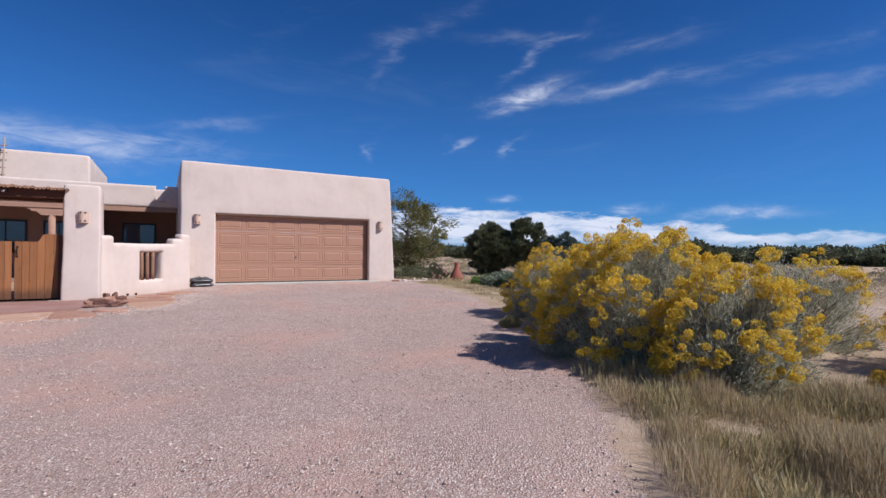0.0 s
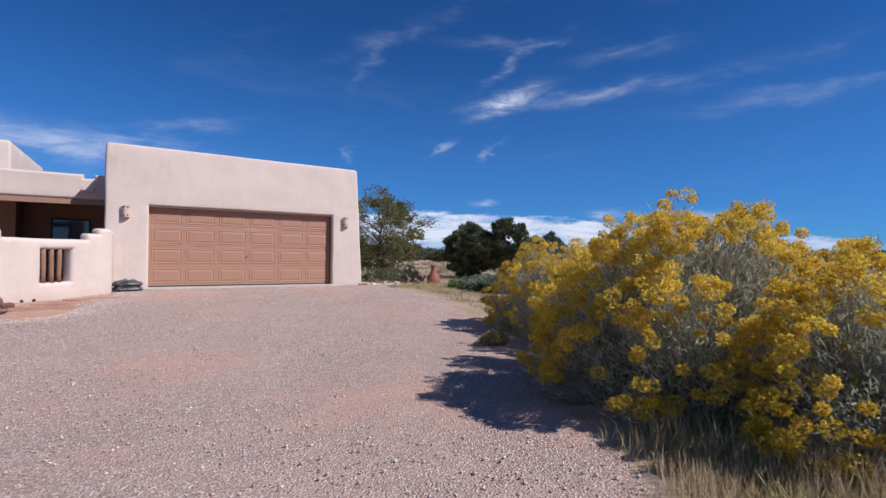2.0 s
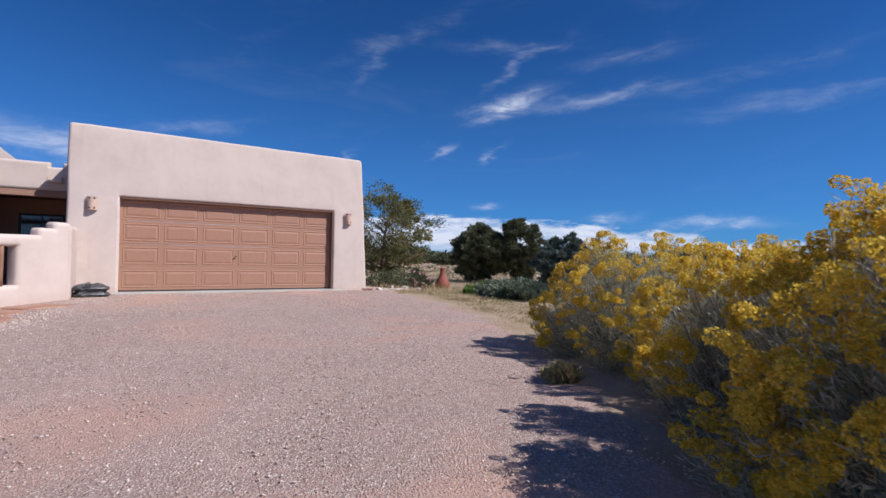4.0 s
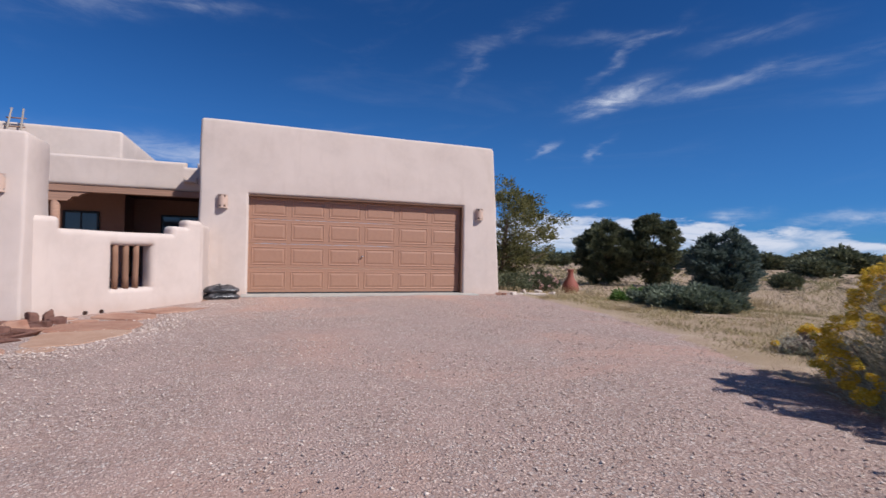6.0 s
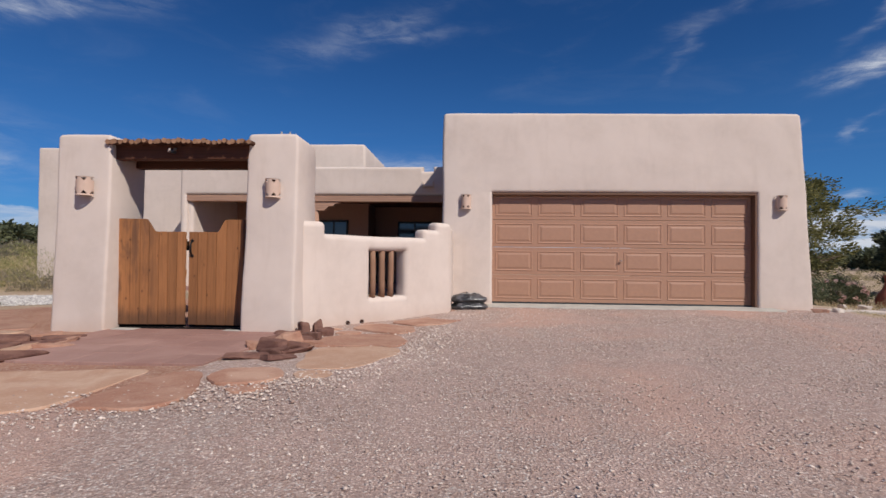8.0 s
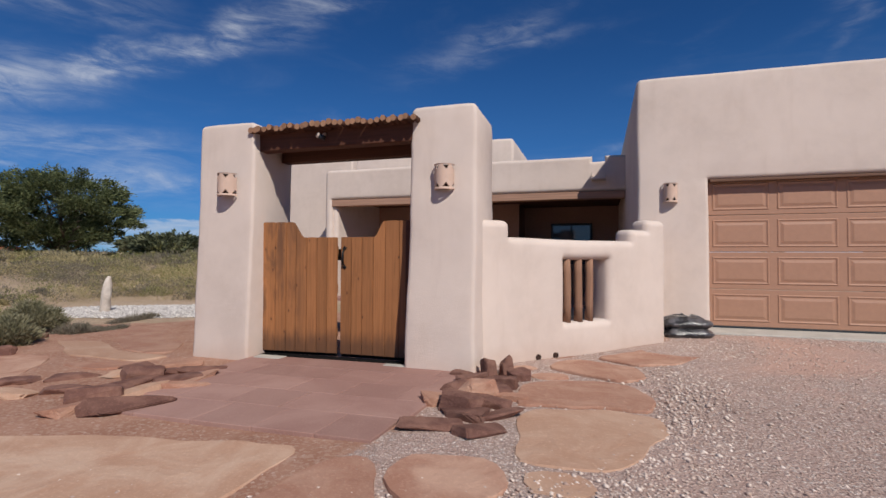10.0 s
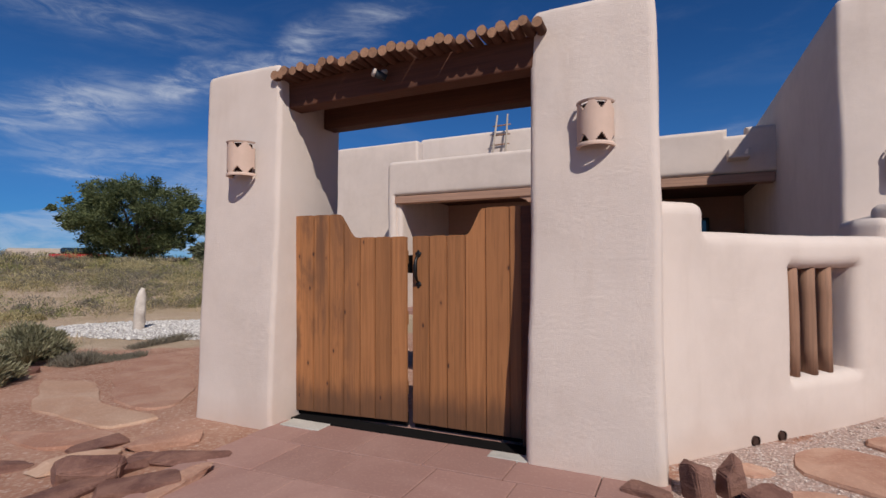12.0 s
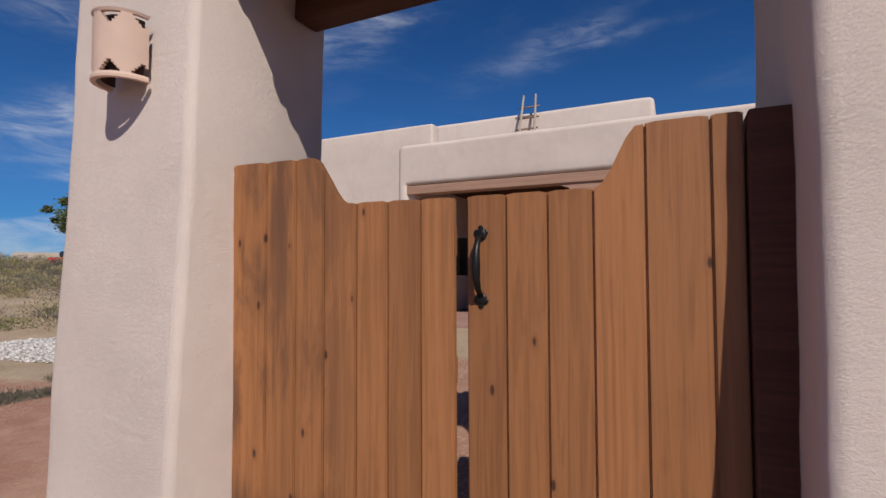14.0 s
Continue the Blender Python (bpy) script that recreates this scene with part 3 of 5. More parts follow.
# ---- ground ----
DRIVE = [(6.6, 0.9), (6.4, -1.5), (6.1, -3.7), (5.4, -6.3), (4.85, -7.9), (4.4, -9.2), (3.2, -10.9), (2.3, -12.4), (1.9, -13.4), (1.3, -14.2), (0.6, -15.0), (-0.6, -17.0),
         (-3.5, -24.0), (-14.0, -24.0), (-11.0, -9.5), (-6.5, -7.2), (-4.4, -6.6), (-2.9, -6.2), (-2.7, -5.3), (-2.6, -3.2), (-0.7, -1.1), (-0.7, 0.6), (5.9, 0.6)]
RED = [(-13.5, -9.2), (-2.0, -6.9), (-0.7, -5.0), (-0.4, -1.2), (-0.4, 0.3), (-7.0, 0.3), (-7.4, -1.0), (-9.0, -2.2), (-13.5, -4.5)]


def build_ground():
    def axis(lo, hi, mid0, mid1, fine):
        out = list(np.arange(mid0, mid1 + fine, fine))
        s, v = fine, out[-1]
        while v < hi:
            s *= 1.13
            v += s
            out.append(v)
        s, v = fine, out[0]
        while v > lo:
            s *= 1.13
            v -= s
            out.insert(0, v)
        return np.array(out)
    xs, ys = axis(-1500, 1500, -13, 9, 0.16), axis(-1500, 1500, -18, 3, 0.16)
    X, Y = np.meshgrid(xs, ys, indexing="ij")
    Z = gz(X, Y)
    near = step((40 - np.hypot(X, Y + 6)) / 10)
    rng = np.random.default_rng(3)
    rough = np.array([noise.noise(Vector((x * 0.9, y * 0.9, 0))) for x, y in zip(X.ravel(), Y.ravel())]).reshape(X.shape)
    Z = Z + rough * 0.018 * near
    nx, ny = X.shape
    idx = np.arange(nx * ny).reshape(nx, ny)
    faces = np.stack([idx[:-1, :-1], idx[1:, :-1], idx[1:, 1:], idx[:-1, 1:]], -1).reshape(-1, 4)
    ob = indexed_mesh("ground", np.stack([X, Y, Z], -1).reshape(-1, 3), faces, GROUND)
    ob.data.shade_smooth()
    for nm, poly, w in (("gravel", DRIVE, 0.35), ("red", RED, 0.5)):
        a = ob.data.attributes.new(nm, "FLOAT", "POINT")
        a.data.foreach_set("value", np.clip(0.5 + inside(poly, X, Y) / w / 2, 0, 1).reshape(-1).astype(np.float32))
    return tagged(ob, "pinkish gravel drive with dry grassy soil around it", "ground", kind="structure")


build_ground()


# ---- the house ----
def garage_warp(u, d, z):
    k = (z + 0.1) / 3.8
    if u > 5.0:
        u -= 0.20 * k * min(1, (u - 5.0) / 0.6)
    if z > 3.0:
        z -= (u + 1.0) / 6.8 * 0.05 * min(1, (z - 3.0) / 0.5)
    return u, d + 0.06 * k * max(0, 1 - d / 3), z


tagged(adobe("wall_garage", -0.99, 5.95, -0.15, 3.69, 7.5, [(-0.015, 4.94, -0.3, 2.13)], r=0.06, soft=0.09, spacing=0.3,
             place=lambda u, d, z: (u, d, z), warp=garage_warp),
       "garage block in smooth pale pink stucco with a flat parapet", "wall", kind="structure")

# the portal: a long parapet wall over an open porch
PX0, PX1, PY = -8.12, -0.9, 3.13
tagged(adobe("wall_portal", PX0, PX1, -0.15, 3.19, 0.34, [(-7.93, PX1 + 1, -0.3, 2.44), (-1.66, -1.40, 3.07, 4)], r=0.08, soft=0.12, place=lambda u, d, z: (u, PY + d, z)),
       "long stucco parapet over the open porch", "wall", kind="structure")
tagged(adobe("wall_portal_end", 0, 3.6, -0.15, 3.19, 0.3, r=0.08, place=lambda u, d, z: (PX0 + d, PY + 0.1 + u, z)), "stucco end wall of the porch", "wall", kind="structure")
tagged(adobe("wall_upper", -9.0, -3.88, 2.6, 4.52, 6.5, r=0.09, soft=0.12, spacing=0.35, place=lambda u, d, z: (u, 6.4 + d, z)),
       "taller stucco block with a flat parapet", "wall", kind="structure")
tagged(adobe("wall_west", -13.5, -8.19, -0.2, 4.04, 0.34, r=0.06, soft=0.05, spacing=0.4, place=lambda u, d, z: (u, 4.7 + d, z)),
       "broad stucco wing of the house", "wall", kind="structure")
# back walls take the darkened stucco, porch shade included in the colour
tagged(part("wall_porch_back", box(-8.0, -3.62, 5.75, 6.9, -0.15, 2.6), STUCCO_SHADED), "stucco back wall of the porch, its shade in the colour", "wall", kind="structure")
tagged(part("wall_porch_back", box(-3.615, -0.9, 6.85, 7.2, -0.15, 2.9), STUCCO_SHADED), "stucco back wall of the porch, its shade in the colour", "wall", kind="structure")
tagged(part("ceiling_porch", box(-8.1, -0.95, 3.45, 7.2, 2.5, 2.75), BEAM_WOOD), "brown boarded porch ceiling", "ceiling", kind="structure")
tagged(part("floor_porch", box(-8.1, -1.0, 2.9, 7.2, -0.2, 0.02, 0.01), PAD), "rose-brown concrete porch floor", "floor", kind="structure")


def porch_window(x0, x1, y, z0, z1):
    w = tagged(new("window_porch"), "dark-framed porch window reflecting the sky", "window", "porch windows", "structure")
    bm = box(x0, x1, y - 0.05, y - 0.002, z1 - 0.06, z1, 0.006)
    for a, b, c, d in ((x0, x1, z0, z0 + 0.06), (x0, x0 + 0.06, z0 + 0.06, z1 - 0.06), (x1 - 0.06, x1, z0 + 0.06, z1 - 0.06)):
        box(a, b, y - 0.05, y - 0.002, c, d, 0.006, bm=bm)
    part("window_frame", bm, FRAME, w)
    xm = (x0 + x1) / 2
    part("mullion", box(xm - 0.02, xm + 0.02, y - 0.045, y - 0.004, z0 + 0.06, z1 - 0.06), FRAME, w)
    for a, b in ((x0 + 0.06, xm - 0.02), (xm + 0.02, x1 - 0.06)):
        part("pane", box(a, b, y - 0.025, y - 0.018, z0 + 0.06, z1 - 0.06), GLASS, w)


porch_window(-5.15, -4.25, 5.75, 0.85, 1.97)
porch_window(-2.85, -1.7, 6.85, 0.85, 2.02)
porch_window(-6.75, -5.6, 5.75, 0.85, 1.97)


def corbelled_post():
    """A round post with a stepped double corbel that carries the header beam."""
    p = tagged(new("porch_post"), "round brown timber post with a carved corbel under the porch beam", "post")
    p.location = (-4.52, 3.28, 0)
    bm = bmesh.new()
    tube(bm, [(0, 0, 0.0), (0, 0, 1.0), (0, 0, 2.06)], [0.105, 0.1, 0.095], 20)
    part("post", bm, TRIM_WOOD, p, smooth=True)
    prof = [(0.0, 2.05), (0.26, 2.05), (0.3, 2.09), (0.33, 2.1), (0.36, 2.15), (0.42, 2.165), (0.5, 2.17), (0.54, 2.22), (0.62, 2.24), (0.68, 2.28)]
    pts = [(-x, z) for x, z in prof[::-1]] + prof[1:]
    bm = bmesh.new()
    a = [bm.verts.new((x, -0.09, z)) for x, z in pts]
    b = [bm.verts.new((x, 0.09, z)) for x, z in pts]
    for i in range(len(pts)):
        j = (i + 1) % len(pts)
        bm.faces.new((a[i], b[i], b[j], a[j]))
    bm.faces.new(a)
    bm.faces.new(b[::-1])
    bmesh.ops.recalc_face_normals(bm, faces=bm.faces)
    part("corbel", bm, TRIM_WOOD, p)


corbelled_post()
tagged(part("porch_beam", box(-7.95, -1.0, 3.16, 3.42, 2.28, 2.435, 0.012), TRIM_WOOD), "long painted timber header beam of the porch", "beam")


def canale():
    """A roof spout through the porch parapet."""
    c = tagged(new("roof_spout"), "stucco roof spout jutting from the porch parapet", "roof spout")
    c.location = (-1.53, 3.13, 2.64)
    part("spout_floor", box(-0.15, 0.15, -0.3, 0.1, 0.0, 0.05, 0.012), STUCCO, c)
    for s in (-1, 1):
        part("spout_side", box(min(s * 0.11, s * 0.15), max(s * 0.11, s * 0.15), -0.3, 0.1, 0.054, 0.15, 0.012), STUCCO, c)


canale()

tagged(part("roof_west", box(-13.3, -9.05, 5.05, 9.7, -0.2, 3.75), STUCCO), "flat-roofed body of the stucco wing", "wall", kind="structure")

# gate pillars
def pillar(x0, x1, top, y0):
    def warp(u, d, z):
        k = (z + 0.1) / 2.5
        u += (0.035 * (1 - k) if u > (x0 + x1) / 2 else (0.035 if x0 < -5 else -0.01) * (1 - k))
        if x0 < -5 and u > (x0 + x1) / 2:
            u -= 0.07 * d
        return u, d + 0.09 * k - 0.04 * (1 - k) * (1 if d < 0.3 else 0), z
    return tagged(adobe("gate_pillar", x0, x1, -0.15, top, 0.75, r=0.045, soft=0.07, spacing=0.1, place=lambda u, d, z: (u, y0 + d, z), warp=warp, wobble=0.014),
                  "tall stucco gate pillar with soft rounded edges", "pillar", "gate pillars", "structure")


pillar(-5.71, -4.99, 2.40, -3.61)
pillar(-3.27, -2.62, 2.42, -3.52)

# low courtyard wall, running aslant from the pillar to the garage
WA, WB = Vector((-2.72, -3.36, 0)), Vector((-0.74, -1.265, 0))
WD = (WB - WA).normalized()
WL = (WB - WA).length
WN = Vector((-WD.y, WD.x, 0))


def along(px):
    return (px - WA.x) / WD.x


def wall_place(u, d, z):
    return WA + WD * u + WN * d + Vector((0, 0, z))


c0, c1 = along(-2.37), along(-1.175)
tagged(adobe("wall_court", 0.0, WL, -0.15, 1.44, 0.28,
             [(c0, c1, 1.17, 3), (-1, c0 + 0.01, 1.335, 3), (c1 - 0.01, along(-0.975), 1.31, 3), (along(-1.87), along(-1.43), 0.28, 0.955)],
             r=0.085, soft=0.07, spacing=0.14, place=wall_place,
             corners=[(c0, 1.335, 1, 1), (c1, 1.31, -1, 1), (along(-0.975), 1.44, -1, 1), (WL, 1.44, 1, 1)]),
       "low stepped stucco courtyard wall with a small barred window", "wall", kind="structure")
tagged(adobe("wall_court_return", 0.0, 1.25, -0.15, 1.40, 0.26, r=0.08, soft=0.08, spacing=0.14, place=lambda u, d, z: (-0.76 - d, -1.2 + u, z)),
       "short stucco return wall against the garage", "wall", kind="structure")
# courtyard wall on the far side of the gate
tagged(adobe("wall_court_west", 0.0, 2.9, -0.15, 1.34, 0.28, [(0.75, 1.0, 0.15, 1.12)], r=0.09, soft=0.2, spacing=0.2,
             place=lambda u, d, z: Vector((-5.84, -3.25, 0)) + Vector((-0.66, 0.75, 0)) * u + Vector((0.75, 0.66, 0)) * d + Vector((0, 0, z)), corners=[(2.9, 1.34, 1, 1)]),
       "low stucco courtyard wall with a narrow upright slot", "wall", kind="structure")

# bars of the courtyard window
for i, f in enumerate((0.14, 0.40, 0.66)):
    u = along(-1.87) + (along(-1.43) - along(-1.87)) * f
    p = WA + WD * u + WN * 0.085
    bm = bmesh.new()
    rr = (0.045, 0.049, 0.047)[i]
    tube(bm, [(p.x + 0.003 * math.sin(i * 2 + k), p.y, 0.27 + 0.70 * k / 4) for k in range(5)], [rr, rr * 0.97, rr, rr * 0.95, rr * 0.9], 14)
    tagged(part("window_bar", bm, STICK_WOOD, smooth=True), "peeled brown pole barring the courtyard window", "window bar", "bars in the courtyard window")

# drain holes near the foot of the courtyard wall
for px in (-2.13, -1.97):
    u = along(px)
    p = WA + WD * u - WN * 0.012 + Vector((0, 0, -0.05))
    bm = bmesh.new()
    tube(bm, [p, p + WN * 0.12], [0.03, 0.03], 16, cap=False)
    tube(bm, [p + WN * 0.01, p + WN * 0.11], [0.025, 0.025], 16)
    tagged(part("drain_pipe", bm, CUT), "dark round drain pipe through the foot of the courtyard wall", "drain pipe", "courtyard drains")


# ---- garage door ----
def garage_door():
    root = tagged(new("garage_door"), "closed tan sectional garage door with raised panels, in the garage opening", "garage door", kind="structure")
    root.location = (0, 0.19, 0)
    secs = [(0.01, 0.545), (0.545, 1.08), (1.08, 1.615), (1.615, 2.145)]
    pitch = 4.94 / 6
    for z0, z1 in secs:
        s = part("door_section", box(-0.045, 4.97, 0.0, 0.045, z0 + 0.003, z1 - 0.003, 0.006), DOOR_PAINT, root)
        for i in range(6):
            x0, x1, a, b = i * pitch + 0.05, (i + 1) * pitch - 0.05, z0 + 0.07, z1 - 0.07
            bm = bmesh.new()

            def ring(k, y):
                return [bm.verts.new(v) for v in ((x0 + k, y, a + k), (x1 - k, y, a + k), (x1 - k, y, b - k), (x0 + k, y, b - k))]
            rs = [ring(0, -0.0005), ring(0.01, -0.009), ring(0.018, -0.009), ring(0.03, -0.001), ring(0.045, -0.001), ring(0.08, -0.010)]
            for p, q in zip(rs, rs[1:]):
                for k in range(4):
                    bm.faces.new((p[k], p[(k + 1) % 4], q[(k + 1) % 4], q[k]))
            bm.faces.new(rs[-1])
            part("door_panel", bm, DOOR_PAINT, s)
    bm = bmesh.new()
    tube(bm, [(2.46, -0.001, 0.83), (2.46, -0.05, 0.83)], [0.02, 0.012], 14)
    tube(bm, [(2.42, -0.05, 0.822), (2.5, -0.05, 0.838)], [0.009, 0.009], 10)
    part("door_handle", bm, CHROME, root, "small bright T handle", True)
    bm = box(-0.045, 4.97, -0.005, 0.04, -0.018, 0.012, 0.004)
    part("door_seal", bm, FRAME, root, "black of the gap under the gate bottom seal")


garage_door()
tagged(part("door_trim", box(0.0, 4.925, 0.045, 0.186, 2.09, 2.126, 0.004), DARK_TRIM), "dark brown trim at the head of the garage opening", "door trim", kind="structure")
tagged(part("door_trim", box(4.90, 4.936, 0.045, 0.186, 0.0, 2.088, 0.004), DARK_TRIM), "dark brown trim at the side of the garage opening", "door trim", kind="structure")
tagged(part("garage_sill", box(-0.12, 5.2, -0.42, 0.5, -0.2, -0.016, 0.012), CONCRETE), "grey concrete sill in front of the garage door", "sill", kind="structure")


# ---- gate ----
GY = -3.30


def top_of(x):
    """Height of the gate's shaped top edge."""
    if x < -4.64 or x > -3.60:
        return 1.335
    if x < -4.50:
        return 1.172 + 0.163 * float(0.5 + 0.5 * math.cos((x + 4.64) / 0.14 * math.pi))
    if x > -3.72:
        return 1.172 + 0.163 * float(0.5 - 0.5 * math.cos((x + 3.72) / 0.12 * math.pi))
    return 1.172


def gate_leaf(edges, label, turned=False):
    leaf = tagged(new("gate_leaf"), label, "gate", "courtyard gate leaves")
    leaf.location = (edges[0], GY, -0.03)
    lo, hi = edges[0], edges[-1]
    for a, b in zip(edges, edges[1:]):
        n = 6
        xs = [a + 0.0018 + (b - a - 0.0036) * i / n for i in range(n + 1)]
        bm = bmesh.new()
        prof = [(xs[0] - lo, -0.005)] + [(x - lo, top_of(x) + 0.03 - (0.004 if i in (0, n) else 0)) for i, x in enumerate(xs)] + [(xs[-1] - lo, -0.005)]
        f = bm.faces.new([bm.verts.new((x, 0, z)) for x, z in prof])
        got = bmesh.ops.extrude_face_region(bm, geom=[f])
        bmesh.ops.translate(bm, verts=[v for v in got["geom"] if isinstance(v, bmesh.types.BMVert)], vec=(0, 0.024, 0))
        bmesh.ops.recalc_face_normals(bm, faces=bm.faces)
        edge = [e for e in bm.edges if abs(e.verts[0].co.y) < 1e-5 and abs(e.verts[1].co.y) < 1e-5]
        bmesh.ops.bevel(bm, geom=edge, offset=0.004, segments=2, affect="EDGES")
        if b < hi:
            box(b - lo - 0.006, b - lo + 0.0015, 0.009, 0.017, 0.035, min(top_of(b), top_of(b + 0.01)) + 0.02, bm=bm)
        part("board", bm, GATE_WOOD, leaf)
    for z in (0.16, 0.62, 1.02):
        part("rail", box(0.01, hi - lo - 0.01, 0.0245, 0.062, z, z + 0.09, 0.004), GATE_WOOD, leaf)
    # added black strip behind the boards, darkens the gap below the leaf
    part("door_sweep", box(0.004, hi - lo - 0.004, 0.026, 0.045, -0.036, 0.05, 0.002), GAP_BLACK, leaf, "added black strip darkening the gap along the foot")
    return leaf


left = gate_leaf([-4.985, -4.83, -4.705, -4.59, -4.465, -4.35, -4.235, -4.122], "closed gate leaf of stained pine boards with dark weather stains")
right = gate_leaf([-4.095, -3.972, -3.85, -3.725, -3.592, -3.44, -3.366], "closed gate leaf of orange-brown pine boards with a black iron handle")
left.matrix_world = Matrix.Translation((-4.995, GY - 0.075, -0.03)) @ Matrix.Rotation(radians(4.8), 4, "Z")


def iron_pull(x, z0, z1):
    bm = bmesh.new()
    zm = (z0 + z1) / 2
    for z, s in ((z0 + 0.022, -1), (z1 - 0.022, 1)):
        for dx, dz, r in ((0, 0, 0.019), (-0.013, s * 0.006, 0.010), (0.013, s * 0.006, 0.010), (0, s * 0.020, 0.0085)):
            got = bmesh.ops.create_uvsphere(bm, u_segments=12, v_segments=8, radius=r)
            bmesh.ops.transform(bm, matrix=Matrix.Translation((x + dx, GY - 0.003, z + dz)) @ Matrix.Diagonal((1, 0.32, 1, 1)), verts=got["verts"])
    tube(bm, [(x, GY - 0.004, z0 + 0.03), (x, GY - 0.028, z0 + 0.05), (x, GY - 0.043, z0 + 0.08), (x, GY - 0.047, zm), (x, GY - 0.043, z1 - 0.07), (x, GY - 0.028, z1 - 0.04), (x, GY - 0.004, z1 - 0.025)],
         [0.007, 0.009, 0.012, 0.014, 0.011, 0.009, 0.007], 12)
    part("gate_pull", bm, IRON, None, smooth=True)
    ob = scene.objects["gate_pull"]
    ob.parent = right
    ob.matrix_parent_inverse = Matrix.Translation((-4.095, GY, -0.03)).inverted()
    ob.name = "handle"
    tagged(ob, "black wrought-iron pull handle")


iron_pull(-4.048, 0.84, 1.075)
tagged(part("gate_latch", box(-4.18, -4.04, GY + 0.064, GY + 0.085, 0.93, 1.05, 0.004), IRON), "black iron latch bridging the two gate leaves", "latch")
tagged(part("gate_stop", box(-3.44, -3.37, GY + 0.066, GY + 0.12, -0.1, 1.31, 0.005), BEAM_WOOD), "dark timber stop behind the closed gate leaf", "jamb")
for x0, x1 in ((-3.362, -3.24),):
    tagged(part("gate_jamb", box(x0, x1, GY - 0.03, GY + 0.17, -0.1, 1.33, 0.008), BEAM_WOOD), "dark timber gate jamb beside the stucco pillar", "jamb")

# beams and poles over the gate
for y0, y1, z0, z1, xa in ((-3.44, -3.30, 2.09, 2.275, -5.06), (-3.03, -2.89, 2.045, 2.215, -5.02)):
    tagged(part("gate_beam", box(xa, -3.24, y0, y1, z0, z1, 0.01), BEAM_WOOD), "dark brown squared beam over the gate", "beam", "beams over the gate")
rng = np.random.default_rng(5)
N_POLES = 30
xs = np.linspace(-5.03, -3.2, N_POLES)
for i, x in enumerate(xs):
    r = 0.028 + 0.006 * rng.random()
    y0, y1 = -3.61 + 0.06 * rng.random(), -2.75 - 0.08 * rng.random()
    zb = 2.254 + r + 0.012 * rng.random()
    bm = bmesh.new()
    pts = [(x + rng.normal() * 0.004, y0 + (y1 - y0) * k / 4, zb + rng.normal() * 0.004 - 0.062 * max(0, (k - 2) / 2) * 0.9) for k in range(5)]
    tube(bm, pts, [r, r * 0.98, r * 1.02, r * 0.97, r], 10)
    ob = part("roof_pole", bm, POLE_WOOD, smooth=False)
    ob.data.materials.append(POLE_END)
    for p in ob.data.polygons:
        p.use_smooth = len(p.vertices) == 4
        p.material_index = int(len(p.vertices) > 4)
    tagged(ob, "peeled brown pole lying across the beams over the gate", "roof pole", "poles over the gate")


def security_camera():
    c = tagged(new("security_camera"), "small dark security camera with a pale rim on the gate beam", "security camera")
    c.location = (-4.22, -3.445, 2.20)
    bm = bmesh.new()
    tube(bm, [(0.01, 0.0, 0.02), (0.01, -0.03, 0.01), (0.02, -0.05, -0.01)], [0.018, 0.012, 0.012], 12)
    part("bracket", bm, PALE_ROCK, c, smooth=True)
    bm = bmesh.new()
    tube(bm, [(0.03, -0.03, -0.03), (-0.012, -0.085, -0.012)], [0.022, 0.026], 16)
    part("camera_body", bm, FRAME, c, smooth=True)
    bm = bmesh.new()
    tube(bm, [(-0.013, -0.0865, -0.0115), (-0.022, -0.098, -0.008)], [0.028, 0.025], 16)
    part("lens_hood", bm, PALE_ROCK, c, smooth=True)


security_camera()


# ---- clay wall lamps ----
def sconce_mesh(R, H, T=0.012):
    """A half-round clay shade with stepped cut-outs along its rims."""
    nu, nz = 40, 24
    keep = np.ones((nu, nz), bool)
    for c in (1, 13, 26, 38):
        for row, half in ((1, 4), (2, 3), (3, 2), (4, 1)):
            lo, hi = max(0, c - half), min(nu, c + half)
            keep[lo:hi, nz - 1 - row] = False
        for row, half in ((2, 4), (3, 3), (4, 2), (5, 1)):
            lo, hi = max(0, c - half), min(nu, c + half)
            keep[lo:hi, row] = False
    bm = bmesh.new()
    grid = {}

    def v(i, j, k):
        if (i, j, k) not in grid:
            a = math.pi * i / nu
            rr = R - (T if k else 0) + (0.004 if (j <= 1 or j >= nz) and not k else 0)
            grid[i, j, k] = bm.verts.new((-rr * math.cos(a), -rr * 1.1 * math.sin(a), H * j / nz))
        return grid[i, j, k]
    for i in range(nu):
        for j in range(nz):
            if not keep[i, j]:
                continue
            q = [(i, j), (i + 1, j), (i + 1, j + 1), (i, j + 1)]
            bm.faces.new([v(a, b, 0) for a, b in q])
            bm.faces.new([v(a, b, 1) for a, b in q[::-1]])
            for (di, dj), (p, r) in (((0, -1), (0, 1)), ((1, 0), (1, 2)), ((0, 1), (2, 3)), ((-1, 0), (3, 0))):
                ii, jj = i + di, j + dj
                if not (0 <= ii < nu and 0 <= jj < nz and keep[ii, jj]):
                    a, b = q[p], q[r]
                    try:
                        bm.faces.new([v(*a, 0), v(*a, 1), v(*b, 1), v(*b, 0)])
                    except ValueError:
                        pass
    return bm


